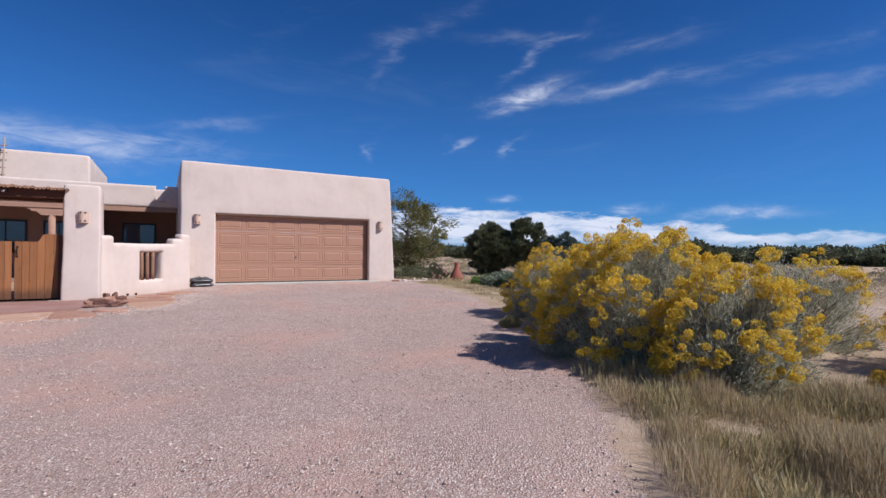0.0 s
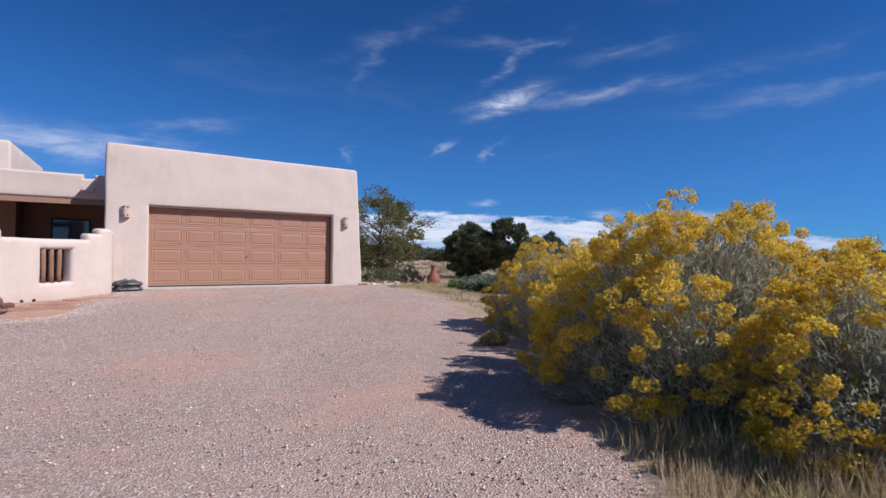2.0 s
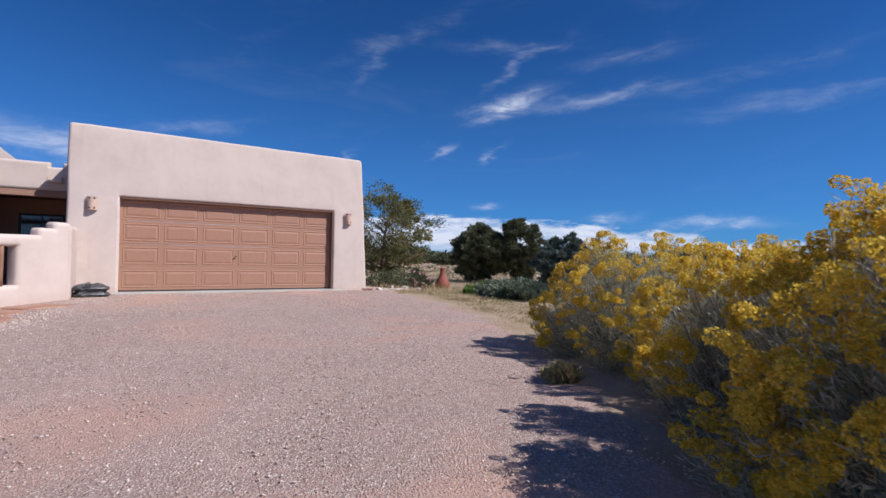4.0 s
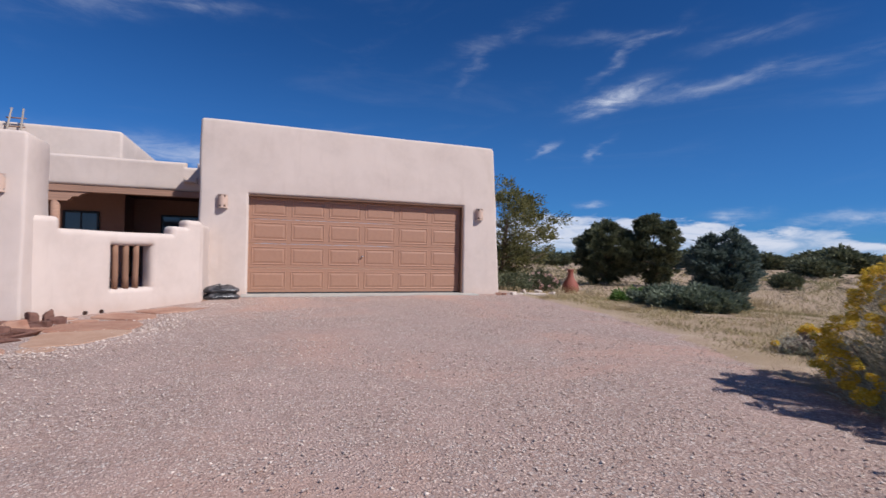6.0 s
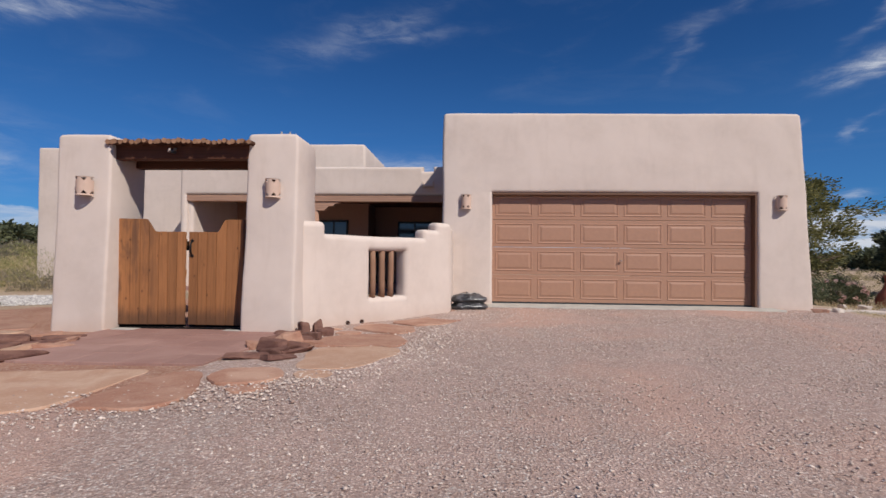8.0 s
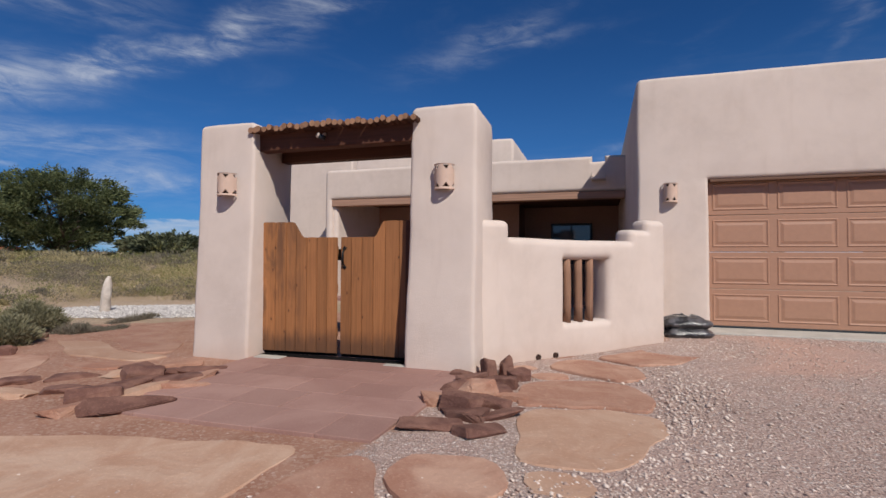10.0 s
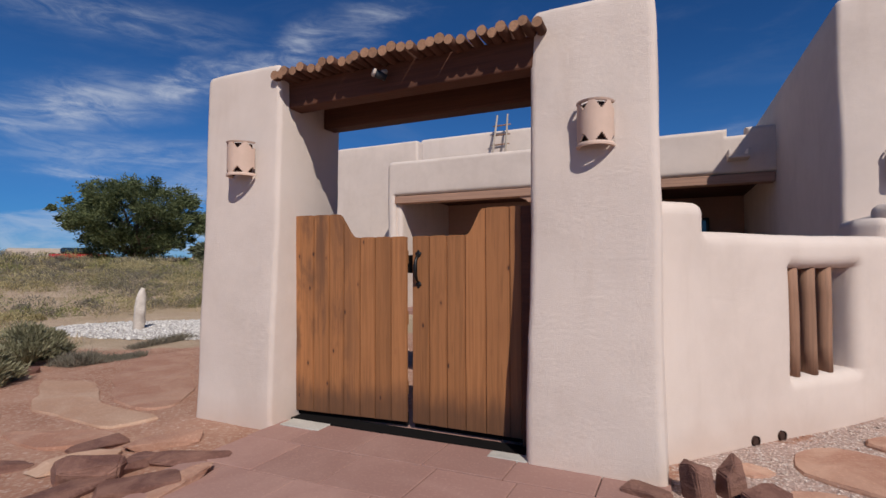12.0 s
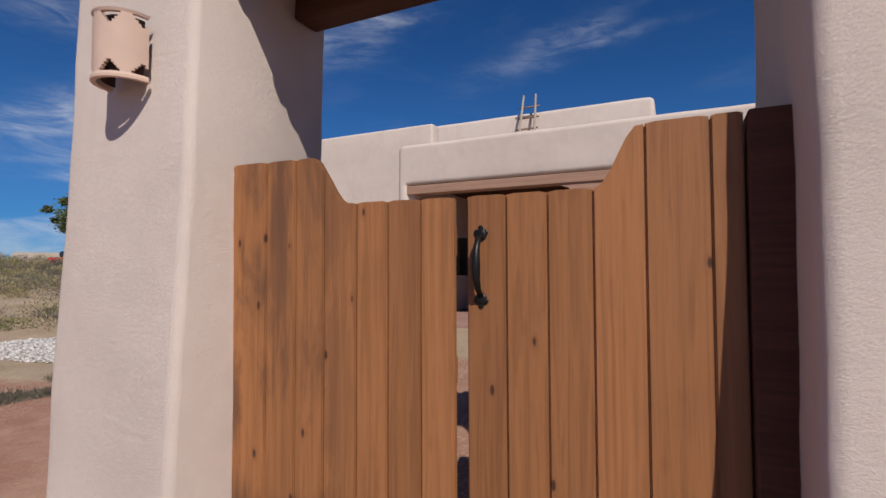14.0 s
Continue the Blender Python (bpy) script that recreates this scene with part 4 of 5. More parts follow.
def sconce(x, y, z, R, H, label, group):
    s = tagged(new("wall_lamp"), label, "wall lamp", group)
    s.location = (x, y, z)
    ob = part("shade", sconce_mesh(R, H), CLAY, s)
    bm = bmesh.new()
    tube(bm, [(0, 0.0, H * 0.3), (0, -R * 0.45, H * 0.3), (0, -R * 0.45, H * 0.36)], [0.02, 0.014, 0.018], 10)
    part("socket", bm, CUT, s)
    # added dark half-round behind the cut-outs: the lamp's inner shade as colour
    bm = bmesh.new()
    arc = [(-(R - 0.024) * math.cos(math.pi * k / 20), -(R - 0.024) * 1.1 * math.sin(math.pi * k / 20)) for k in range(21)]
    lo, hi = [bm.verts.new((x_, y_, 0.012)) for x_, y_ in arc], [bm.verts.new((x_, y_, H - 0.012)) for x_, y_ in arc]
    for k in range(20):
        bm.faces.new((lo[k], lo[k + 1], hi[k + 1], hi[k]))
    part("liner", bm, CUT, s, "added dark backing for the lamp's shaded inside")


sconce(-5.275, -3.585, 1.60, 0.104, 0.235, "unlit half-round clay wall lamp with stepped cut-outs, on a gate pillar", "gate lamps")
sconce(-2.915, -3.475, 1.595, 0.094, 0.235, "unlit half-round clay wall lamp with stepped cut-outs, on a gate pillar", "gate lamps")
sconce(-0.53, 0.02, 1.80, 0.098, 0.28, "unlit half-round clay wall lamp beside the garage door", "garage lamps")
sconce(5.35, 0.02, 1.80, 0.098, 0.28, "unlit half-round clay wall lamp beside the garage door", "garage lamps")


# ---- ladder on the roof ----
def roof_ladder():
    l = tagged(new("ladder"), "weathered grey pole ladder leaning on the upper parapet", "ladder")
    l.location = (-6.5, 6.1, 3.0)
    for s in (-1, 1):
        bm = bmesh.new()
        tube(bm, [(s * 0.19, -0.35, 0.0), (s * 0.17, -0.05, 1.0), (s * 0.14, 0.22, 1.9)], [0.032, 0.03, 0.022], 10)
        part("rail", bm, GREY_WOOD, l, smooth=True)
    for k in range(6):
        z = 0.25 + k * 0.27
        bm = bmesh.new()
        tube(bm, [(-0.24, -0.30 + 0.29 * z, z), (0.24, -0.30 + 0.29 * z, z + 0.01)], [0.019, 0.018], 10)
        part("rung", bm, STICK_WOOD, l, smooth=True)


roof_ladder()
tagged(part("roof_porch", box(-8.1, -0.95, 3.45, 6.6, 2.8, 2.95), CONCRETE), "flat porch roof behind the parapet", "roof", kind="structure")


# ---- sacks by the garage ----
def sack(z, h, dx, dy, rot, label):
    bm = bmesh.new()
    got = bmesh.ops.create_uvsphere(bm, u_segments=40, v_segments=20, radius=1.0)
    for v in bm.verts:
        x, y, w = v.co
        n = max(abs(x), abs(y), 1e-4)
        k = (x ** 4 + y ** 4) ** 0.25
        sc = math.hypot(x, y) / k if k > 1e-4 else 1
        fold = noise.noise(Vector((x * 3.0, y * 3.0, z * 9 + w))) * 0.26 + noise.noise(Vector((x * 8, y * 8, z * 5))) * 0.09
        v.co = (x * sc * 0.33, y * sc * 0.2, (w * (0.5 + 0.5 * math.sqrt(max(0, 1 - min(1, x * x + y * y) ** 2))) * (1 + fold) + fold * 0.5) * h / 2)
        if v.co.z < -h * 0.34:
            v.co.z = -h * 0.34
    s = tagged(new("sack"), label, "sack", "sacks of mulch")
    s.location = (-0.45 + dx, -0.72 + dy, z)
    s.rotation_euler = (0, 0, rot)
    ob = part("bag", bm, BAG, s, smooth=True)
    for k, (a, b) in enumerate(((-0.18, 0.16), (-0.12, 0.05))):
        bm = bmesh.new()
        vs = []
        for i in range(9):
            x = a + (b - a) * i / 8
            vs.append((x, k))
        y = -0.045 - 0.045 * k
        zz = lambda x, yy: h / 2 * (1 - (abs(x) / 0.36) ** 3) * (1 - (abs(yy) / 0.23) ** 3) * 1.02 + 0.006
        lo = [bm.verts.new((x, y - 0.012, zz(x, y - 0.012))) for x, _ in vs]
        hi = [bm.verts.new((x, y + 0.012, zz(x, y + 0.012))) for x, _ in vs]
        for i in range(8):
            bm.faces.new((lo[i], lo[i + 1], hi[i + 1], hi[i]))
        part("print_bar", bm, BAG_PRINT, s)


sack(0.0, 0.21, 0.0, 0.0, radians(12), "black plastic sack of mulch lying on the gravel by the garage")
sack(0.125, 0.21, -0.01, 0.02, radians(9), "grey-printed black plastic sack of mulch lying on another sack")


# ---- paving, slabs and rocks ----
def slab(name, pts, z, thick, mat, label, category, group, seed=0, tilt=(0, 0)):
    """A flat stone with an uneven outline: corners, rounded between, with chipped edges."""
    rg = random.Random(seed)
    out = []
    n = len(pts)
    for i in range(n):
        mx, my = sum(p[0] for p in pts) / n, sum(p[1] for p in pts) / n
        a, b = [(mx + (p[0] - mx) * 1.02, my + (p[1] - my) * 1.02) for p in (pts[i], pts[(i + 1) % n])]
        L = math.hypot(b[0] - a[0], b[1] - a[1])
        k = max(2, int(L / 0.09))
        for j in range(k):
            f = j / k
            w = 0.028 if 0 < j else 0.0
            out.append((a[0] + (b[0] - a[0]) * f + rg.uniform(-w, w), a[1] + (b[1] - a[1]) * f + rg.uniform(-w, w)))
    for _ in range(1):
        m = len(out)
        out = [((out[i - 1][0] + 2 * out[i][0] + out[(i + 1) % m][0]) / 4, (out[i - 1][1] + 2 * out[i][1] + out[(i + 1) % m][1]) / 4) for i in range(m)]
    cx, cy = sum(p[0] for p in out) / len(out), sum(p[1] for p in out) / len(out)
    bm = bmesh.new()
    rings = []
    for s, dz in ((1.0, -thick), (1.0, -0.012), (0.985, 0.0), (0.6, 0.0)):
        rings.append([bm.verts.new((cx + (x - cx) * s, cy + (y - cy) * s, z + dz + tilt[0] * (x - cx) * s + tilt[1] * (y - cy) * s
                                    + (noise.noise(Vector((x * s * 4, y * s * 4, seed))) * 0.006 if dz == 0 else 0))) for x, y in out])
    for r0, r1 in zip(rings, rings[1:]):
        for k in range(len(out)):
            bm.faces.new((r0[k], r0[(k + 1) % len(out)], r1[(k + 1) % len(out)], r1[k]))
    bm.faces.new(rings[-1])
    ob = part(name, bm, mat)
    return tagged(ob, label, category, group)


# scored concrete pad before the gate: pieces between the score lines
pad = tagged(new("pavement_gate"), "rose-brown square pavers before the gate", "pavement", kind="structure")
rg = random.Random(12)
PAD_Y = [-5.38, -4.98, -4.58, -4.19, -3.80, -3.45]
for j, (y0, y1) in enumerate(zip(PAD_Y, PAD_Y[1:])):
    left = (-4.74, -4.86, -4.98, -4.98, -5.0)[j]
    right = (-2.72, -2.68, -2.62, -2.6, -2.6)[j]
    xs_ = [left]
    while xs_[-1] < right - 0.6:
        xs_.append(xs_[-1] + (rg.uniform(0.24, 0.42) if len(xs_) == 1 else rg.uniform(0.42, 0.47)))
    xs_.append(right)
    for x0, x1 in zip(xs_, xs_[1:]):
        bm = box(x0 + 0.0025, x1 - 0.0025, y0 + 0.0025, y1 - 0.0025, -0.25, -0.068 + rg.uniform(-0.002, 0.002), 0.005)
        for v in bm.verts:
            v.co.x += (v.co.y + 4.3) * 0.03
            v.co.y += (v.co.x + 3.8) * 0.02
        part("paver", bm, PAD, pad)
# added black strip on the ground, paints the dark gap below the gate
tagged(part("threshold_strip", box(-4.97, -3.26, -3.445, -3.305, -0.2, -0.066, 0.006), GAP_BLACK), "added black strip for the dark gap along the foot of the gate", "threshold strip", kind="structure")
tagged(part("gate_threshold", box(-4.95, -3.28, -3.30, -2.9, -0.2, -0.078, 0.01), PAD), "rose-brown concrete threshold under the gate", "threshold", kind="structure")

for x0, x1, y0, y1 in ((-4.93, -4.62, -3.62, -3.46), (-3.50, -3.28, -3.58, -3.46)):
    tagged(part("kerb_piece", box(x0, x1, y0 + 0.03, y1, -0.2, -0.061, 0.004), CONCRETE), "pale concrete patch at the foot of the gate", "threshold patch", "patches under the gate")

SLABS = [
    [(-4.95, -5.95), (-4.3, -5.74), (-3.88, -5.66), (-3.14, -5.5), (-3.06, -5.6), (-3.09, -5.95), (-3.1, -6.3), (-3.1, -6.56), (-3.45, -6.74), (-4.2, -6.62), (-4.7, -6.4)],
    [(-3.02, -6.55), (-2.99, -6.15), (-2.88, -5.7), (-2.74, -5.5), (-2.6, -5.6), (-2.45, -5.95), (-2.36, -6.28), (-2.42, -6.48), (-2.6, -6.56)],
    [(-2.52, -5.75), (-2.5, -5.43), (-2.2, -5.38), (-2.02, -5.42), (-1.93, -5.6), (-1.95, -5.76), (-2.1, -5.88), (-2.36, -5.95)],
    [(-1.92, -5.44), (-1.68, -5.42), (-1.57, -5.47), (-1.56, -5.63), (-1.84, -5.68)],
    [(-1.94, -5.34), (-2.04, -4.6), (-1.98, -4.45), (-1.5, -4.3), (-1.16, -4.4), (-1.15, -4.68), (-1.38, -5.2), (-1.5, -5.36)],
    [(-2.1, -4.38), (-2.16, -3.8), (-1.9, -3.58), (-1.58, -3.48), (-1.3, -3.56), (-1.15, -3.9), (-1.2, -4.28), (-1.5, -4.22)],
    [(-2.24, -6.02), (-2.0, -5.9), (-1.9, -5.93), (-2.03, -6.1), (-2.16, -6.12)],
    [(-2.08, -3.3), (-1.84, -3.27), (-1.74, -3.4), (-1.98, -3.5), (-2.13, -3.46)],
    [(-1.96, -2.8), (-1.73, -2.58), (-1.2, -2.8), (-1.12, -3.2), (-1.3, -3.42), (-1.59, -3.3), (-1.98, -3.1)],
    [(-1.55, -2.48), (-1.0, -1.78), (-0.62, -1.42), (-0.4, -1.5), (-0.5, -2.1), (-0.75, -2.5), (-1.15, -2.74)],
    [(-2.4, -3.14), (-2.2, -3.0), (-2.06, -3.14), (-2.2, -3.26)],
    [(-6.4, -6.6), (-6.0, -6.15), (-5.1, -5.95), (-4.98, -6.35), (-5.5, -6.85)],
    [(-8.0, -1.8), (-7.15, -2.5), (-6.4, -3.05), (-6.02, -3.5), (-6.15, -3.7), (-6.6, -3.62), (-7.3, -3.2), (-8.15, -2.35)],
    [(-5.85, -3.76), (-5.95, -4.05), (-6.9, -4.05), (-7.9, -3.45), (-7.35, -3.32), (-6.6, -3.74)],
    [(-6.05, -4.15), (-5.75, -4.1), (-5.6, -4.2), (-5.95, -4.48), (-6.5, -4.42)],
    [(-6.65, -4.5), (-6.3, -5.0), (-7.2, -5.6), (-8.1, -5.0), (-7.6, -4.2), (-7.0, -4.15)],
    [(-5.9, -5.1), (-5.5, -5.7), (-6.3, -6.05), (-7.3, -5.9), (-6.5, -5.1)],
]
for i, pts in enumerate(SLABS):
    cx, cy = sum(p[0] for p in pts) / len(pts), sum(p[1] for p in pts) / len(pts)
    slab("flagstone", pts, float(gz(cx, cy)) + 0.008 + 0.004 * (i % 3), 0.12, TAN_SLAB if i in (0, 3, 4, 13) else SLAB,
         "tan sandstone flagstone with worn edges set in gravel" if i in (0, 3, 4, 13) else "irregular red sandstone flagstone set in gravel", "flagstone", "flagstones by the gate", seed=i)


def rock(cx, cy, z, sx, sy, sz, rot, seed, mat, label, group, category="rock"):
    rg = random.Random(seed)
    bm = bmesh.new()
    for _ in range(22):
        q = Vector([math.copysign(abs(rg.uniform(-1, 1)) ** 0.55, rg.uniform(-1, 1)) for _ in range(3)])
        q.x *= 1 - 0.25 * rg.random()
        q.y *= 1 - 0.4 * abs(q.x)
        bm.verts.new(q)
    hull = bmesh.ops.convex_hull(bm, input=bm.verts)
    bmesh.ops.delete(bm, geom=[v for v in bm.verts if not v.link_faces], context="VERTS")
    bmesh.ops.dissolve_limit(bm, angle_limit=0.22, verts=bm.verts, edges=bm.edges)
    bmesh.ops.bevel(bm, geom=bm.edges[:], offset=0.06, segments=2, affect="EDGES", clamp_overlap=True)
    bmesh.ops.triangulate(bm, faces=bm.faces)
    bmesh.ops.subdivide_edges(bm, edges=bm.edges[:], cuts=1)
    for v in bm.verts:
        v.co *= 1 + 0.07 * noise.noise(v.co * 2.6 + Vector((seed, 0, 0)))
    bmesh.ops.transform(bm, matrix=Matrix.Diagonal((sx, sy, sz, 1)), verts=bm.verts)
    lo = min(v.co.z for v in bm.verts)
    ob = part("rock", bm, mat)
    ob.location = (cx, cy, z - lo * 0.45)
    ob.rotation_euler = (rg.uniform(-0.12, 0.12), rg.uniform(-0.12, 0.12), rot)
    return tagged(ob, label, category, group)


ROCKS_R = [(-2.52, -5.0, .24, .13, .05), (-2.2, -4.98, .24, .12, .045), (-2.42, -4.72, .27, .14, .05), (-2.14, -4.66, .2, .11, .045), (-2.58, -4.45, .22, .12, .06), (-2.3, -4.4, .24, .13, .06),
           (-2.6, -4.14, .2, .13, .075), (-2.32, -4.12, .2, .13, .07), (-2.16, -4.2, .16, .1, .045), (-2.55, -3.85, .19, .12, .085), (-2.3, -3.84, .17, .11, .07),
           (-2.47, -3.55, .085, .08, .12), (-2.33, -3.47, .08, .07, .12), (-2.68, -3.66, .14, .09, .07), (-2.2, -3.58, .12, .1, .08), (-2.4, -4.25, .22, .12, .13), (-2.45, -4.6, .2, .12, .11)]
for i, (x, y, sx, sy, sz) in enumerate(ROCKS_R):
    sz *= 1.0 if i in (11, 12) else 0.75
    rock(x, y, float(gz(x, y)) + 0.0, sx, sy, sz, radians(20 + 37 * math.sin(i * 2.3)), 10 + i, ROCK if i not in (8, 4, 15) else SLAB, "rough brown stone in the edging pile beside the gate pad", "edging stones by the gate")
ROCKS_L = [(-4.58, -5.3, .34, .13, .10), (-4.92, -5.38, .30, .13, .055), (-5.15, -5.12, .28, .13, .05), (-5.45, -5.1, .26, .14, .05), (-4.86, -5.0, .28, .12, .05), (-5.14, -4.78, .26, .12, .05),
           (-4.66, -4.72, .24, .09, .055), (-4.92, -4.55, .26, .14, .05), (-5.22, -4.42, .27, .14, .05), (-5.5, -4.5, .24, .13, .045), (-4.98, -4.24, .24, .11, .045), (-5.36, -4.08, .26, .12, .045), (-5.66, -4.3, .2, .12, .04),
           (-5.85, -4.75, .24, .13, .05), (-5.75, -5.35, .26, .14, .055), (-6.1, -5.05, .2, .12, .05), (-4.76, -4.5, .26, .09, .04), (-5.0, -5.2, .24, .12, .11), (-5.25, -4.6, .2, .11, .1)]
for i, (x, y, sx, sy, sz) in enumerate(ROCKS_L):
    sz *= 0.72
    rock(x, y, float(gz(x, y)) + 0.0, sx, sy, sz, radians(62 + 34 * math.sin(i * 1.7)), 60 + i, (ROCK, SLAB, ROCK, ROCK, TAN_SLAB)[i % 5] if i else ROCK,
         "rough red-brown stone in the edging row beside the gate pad" if i % 5 != 4 else "flat tan stone in the edging row beside the gate pad", "edging stones by the gate")
rg = random.Random(4)
for i in range(26):
    x, y = rg.uniform(-12, -7.5), rg.uniform(-7, -2.2)
    if inside(DRIVE, np.array([x]), np.array([y]))[0] > 0.2:
        continue
    s = rg.uniform(0.08, 0.2)
    rock(x, y, float(gz(x, y)), s, s * rg.uniform(0.6, 1), s * rg.uniform(0.3, 0.6), rg.uniform(0, 3), 200 + i, rg.choice((ROCK, PALE_ROCK, SLAB)), "loose stone on the reddish soil past the gate", "loose stones past the gate")
for x, y, s in ((5.75, -0.35, .1), (5.95, -0.25, .08), (6.3, -0.1, .11), (7.3, 1.2, .14), (7.9, 1.4, .16), (8.5, 1.6, .12)):
    rock(x, y, float(gz(x, y)), s, s * 0.7, s * 0.5, x, int(300 + x * 10), PALE_ROCK if x > 6 else SLAB, "small stone at the corner of the garage", "stones by the garage corner")
slab("flagstone", [(6.3, 0.2), (7.3, -0.1), (7.5, 0.3), (6.5, 0.6)], float(gz(6.9, .2)) + 0.03, 0.1, PALE_ROCK, "pale stepping slab at the garage corner", "flagstone", "", seed=77)

# standing stone in its bed of white chips
ST = Vector((-10.55, -0.75, 0))
bm = bmesh.new()
tube(bm, [(0, 0, -0.1), (0.0, 0, 0.12), (0.02, 0, 0.3), (0.05, 0.0, 0.48), (0.07, 0, 0.62), (0.075, 0, 0.68)], [0.095, 0.08, 0.088, 0.075, 0.066, 0.036], 14)
bmesh.ops.subdivide_edges(bm, edges=bm.edges[:], cuts=2, use_grid_fill=True)
for v in bm.verts:
    v.co += noise.noise_vector(v.co * 7.0) * 0.03
st = part("standing_stone", bm, PALE_ROCK, smooth=True)
st.location = (ST.x, ST.y, float(gz(ST.x, ST.y)))
tagged(st, "narrow upright pale stone set in white rock chips", "standing stone")
rng = np.random.default_rng(8)
n = 13000
a, rr = rng.random(n) * 6.283, np.sqrt(rng.random(n))
px, py = ST.x + 1.0 + np.cos(a) * rr * 2.6, ST.y + 0.55 + np.sin(a) * rr * 1.3 + (np.cos(a) * rr * 2.2) * 0.35
v, f = shell_chips(rng, np.stack([px, py, gz(px, py) + 0.012], 1), 0.013 + 0.022 * rng.random(n) ** 2)
tagged(indexed_mesh("white_rock_bed", v, f, WHITE_CHIP), "bed of loose white rock chips round the standing stone", "gravel bed", kind="stuff")

# loose chips over the drive and the pad's border
n = 90000
px, py = rng.uniform(-7.5, 6.0, n), rng.uniform(-16.5, -0.3, n)
ok = (inside(DRIVE, px, py) > -0.05)
dens = np.exp(-np.minimum(np.abs(py + 5.4), 9) / 7.0)
ok &= rng.random(n) < 0.35 + 0.65 * dens
px, py = px[ok], py[ok]
v, f = shell_chips(rng, np.stack([px, py, gz(px, py) + 0.004], 1), 0.0045 + 0.008 * rng.random(len(px)) ** 2.2)
tagged(indexed_mesh("gravel", v, f, CHIP), "loose pink and grey gravel chips on the drive", "gravel", kind="stuff")
n = 3600
t_ = rng.random(n)
edge = np.array([(-5.6, -7.0), (-4.4, -6.75), (-3.0, -6.55), (-2.3, -6.2), (-1.75, -5.85), (-1.2, -5.2), (-0.95, -4.4), (-0.9, -3.4), (-0.6, -2.3), (-0.25, -1.3)])
k = t_ * (len(edge) - 1)
i0 = k.astype(int)
base = edge[i0] + (edge[i0 + 1] - edge[i0]) * (k - i0)[:, None] + rng.normal(size=(n, 2)) * 0.2
v, f = shell_chips(rng, np.stack([base[:, 0], base[:, 1], gz(base[:, 0], base[:, 1]) + 0.006], 1), 0.006 + 0.013 * rng.random(n) ** 2)
tagged(indexed_mesh("border_gravel", v, f, CHIP), "coarser pale gravel along the flagstones", "gravel", kind="stuff")


# ---- plants ----
def rabbitbrush(name, x, y, rx, ry, h, seed, bloom=1.0, label="", tips=620, lean=0.0):
    """A shrub of many thin stems fanning out, grey-green leaves, and blooms in clusters at the tips."""
    rg = np.random.default_rng(seed)
    root = tagged(new(name), label, "bush", "rabbitbrush beside the drive")
    z0 = float(gz(x, y))
    root.location = (x, y, z0 - 0.02)
    # tips gathered in rounded lumps over a dome
    nl = max(24, tips // 13)
    lump = rg.normal(size=(nl, 3))
    lump[:, 2] = np.abs(lump[:, 2]) * 0.95
    lump /= np.linalg.norm(lump, axis=1, keepdims=True)
    bulge = 0.82 + 0.16 * rg.random(nl)
    wide = 0.10 + 0.085 * rg.random(nl)
    near = rg.integers(0, nl, tips)
    spread = rg.normal(size=(tips, 3))
    spread /= np.linalg.norm(spread, axis=1, keepdims=True)
    f = rg.random(tips) ** 0.5
    d = lump[near] + spread * (wide[near] * f * 1.5)[:, None]
    d[:, 2] = np.maximum(d[:, 2], -0.02)
    d /= np.linalg.norm(d, axis=1, keepdims=True)
    R = bulge[near] * (1.0 - 0.13 * f ** 2) * (0.97 + 0.05 * rg.random(tips))
    deep = rg.random(tips) < 0.30
    free = rg.normal(size=(tips, 3))
    free[:, 2] = np.abs(free[:, 2])
    free /= np.linalg.norm(free, axis=1, keepdims=True)
    d = np.where(deep[:, None], free, d)
    R = np.where(deep, 0.55 + 0.33 * rg.random(tips), R)
    tip = d * R[:, None] * np.array([rx, ry, h])
    tip[:, 2] = np.maximum(tip[:, 2], 0.08 + 0.12 * rg.random(tips))
    tip[:, 0] += lean * tip[:, 2]
    out = tip / np.array([rx, ry, h])
    out /= np.linalg.norm(out, axis=1, keepdims=True) + 1e-9
    out[:, 2] += 0.45
    out /= np.linalg.norm(out, axis=1, keepdims=True)
    # stems
    bm = bmesh.new()
    pick = rg.choice(tips, min(tips, 200), replace=False)
    for i in pick:
        b = np.array([rg.normal() * 0.12 * rx, rg.normal() * 0.12 * ry, 0.0])
        t = tip[i]
        m = b + (t - b) * 0.5 + np.array([0, 0, -0.1 * h + 0.05]) + rg.normal(size=3) * 0.04
        tube(bm, [b, m, b + (t - b) * 0.85], [0.014 + 0.012 * rg.random(), 0.009, 0.003], 5, cap=False)
    tagged(part("stem", bm, TWIG, root, "thin grey woody stems"), kind="stuff")
    # leaves and fine twigs
    per = 50
    base = np.repeat(tip, per, 0) - np.repeat(out, per, 0) * (0.07 + rg.random((tips * per, 1)) ** 0.8 * 0.38)
    base = base + rg.normal(size=base.shape) * 0.045
    base[:, 2] = np.maximum(base[:, 2], 0.02)
    way = np.repeat(out, per, 0) + rg.normal(size=base.shape) * 0.5
    q = blades(rg, base, way, 0.035 + 0.055 * rg.random(len(base)), 0.0045 + 0.004 * rg.random(len(base)))
    lf = flat_mesh("foliage", q, 4, SAGE, root)
    tagged(lf, "narrow grey-green leaves", kind="stuff")
    # blooms: domes of tiny florets
    rich = rg.random(nl) < bloom * (0.6 + 0.5 * np.clip(lump[:, 2] * 1.4, 0, 1))
    show = (~deep) & rich[near] & (rg.random(tips) < 0.86) & (tip[:, 2] > 0.1 * h)
    bt, bo = tip[show], out[show]
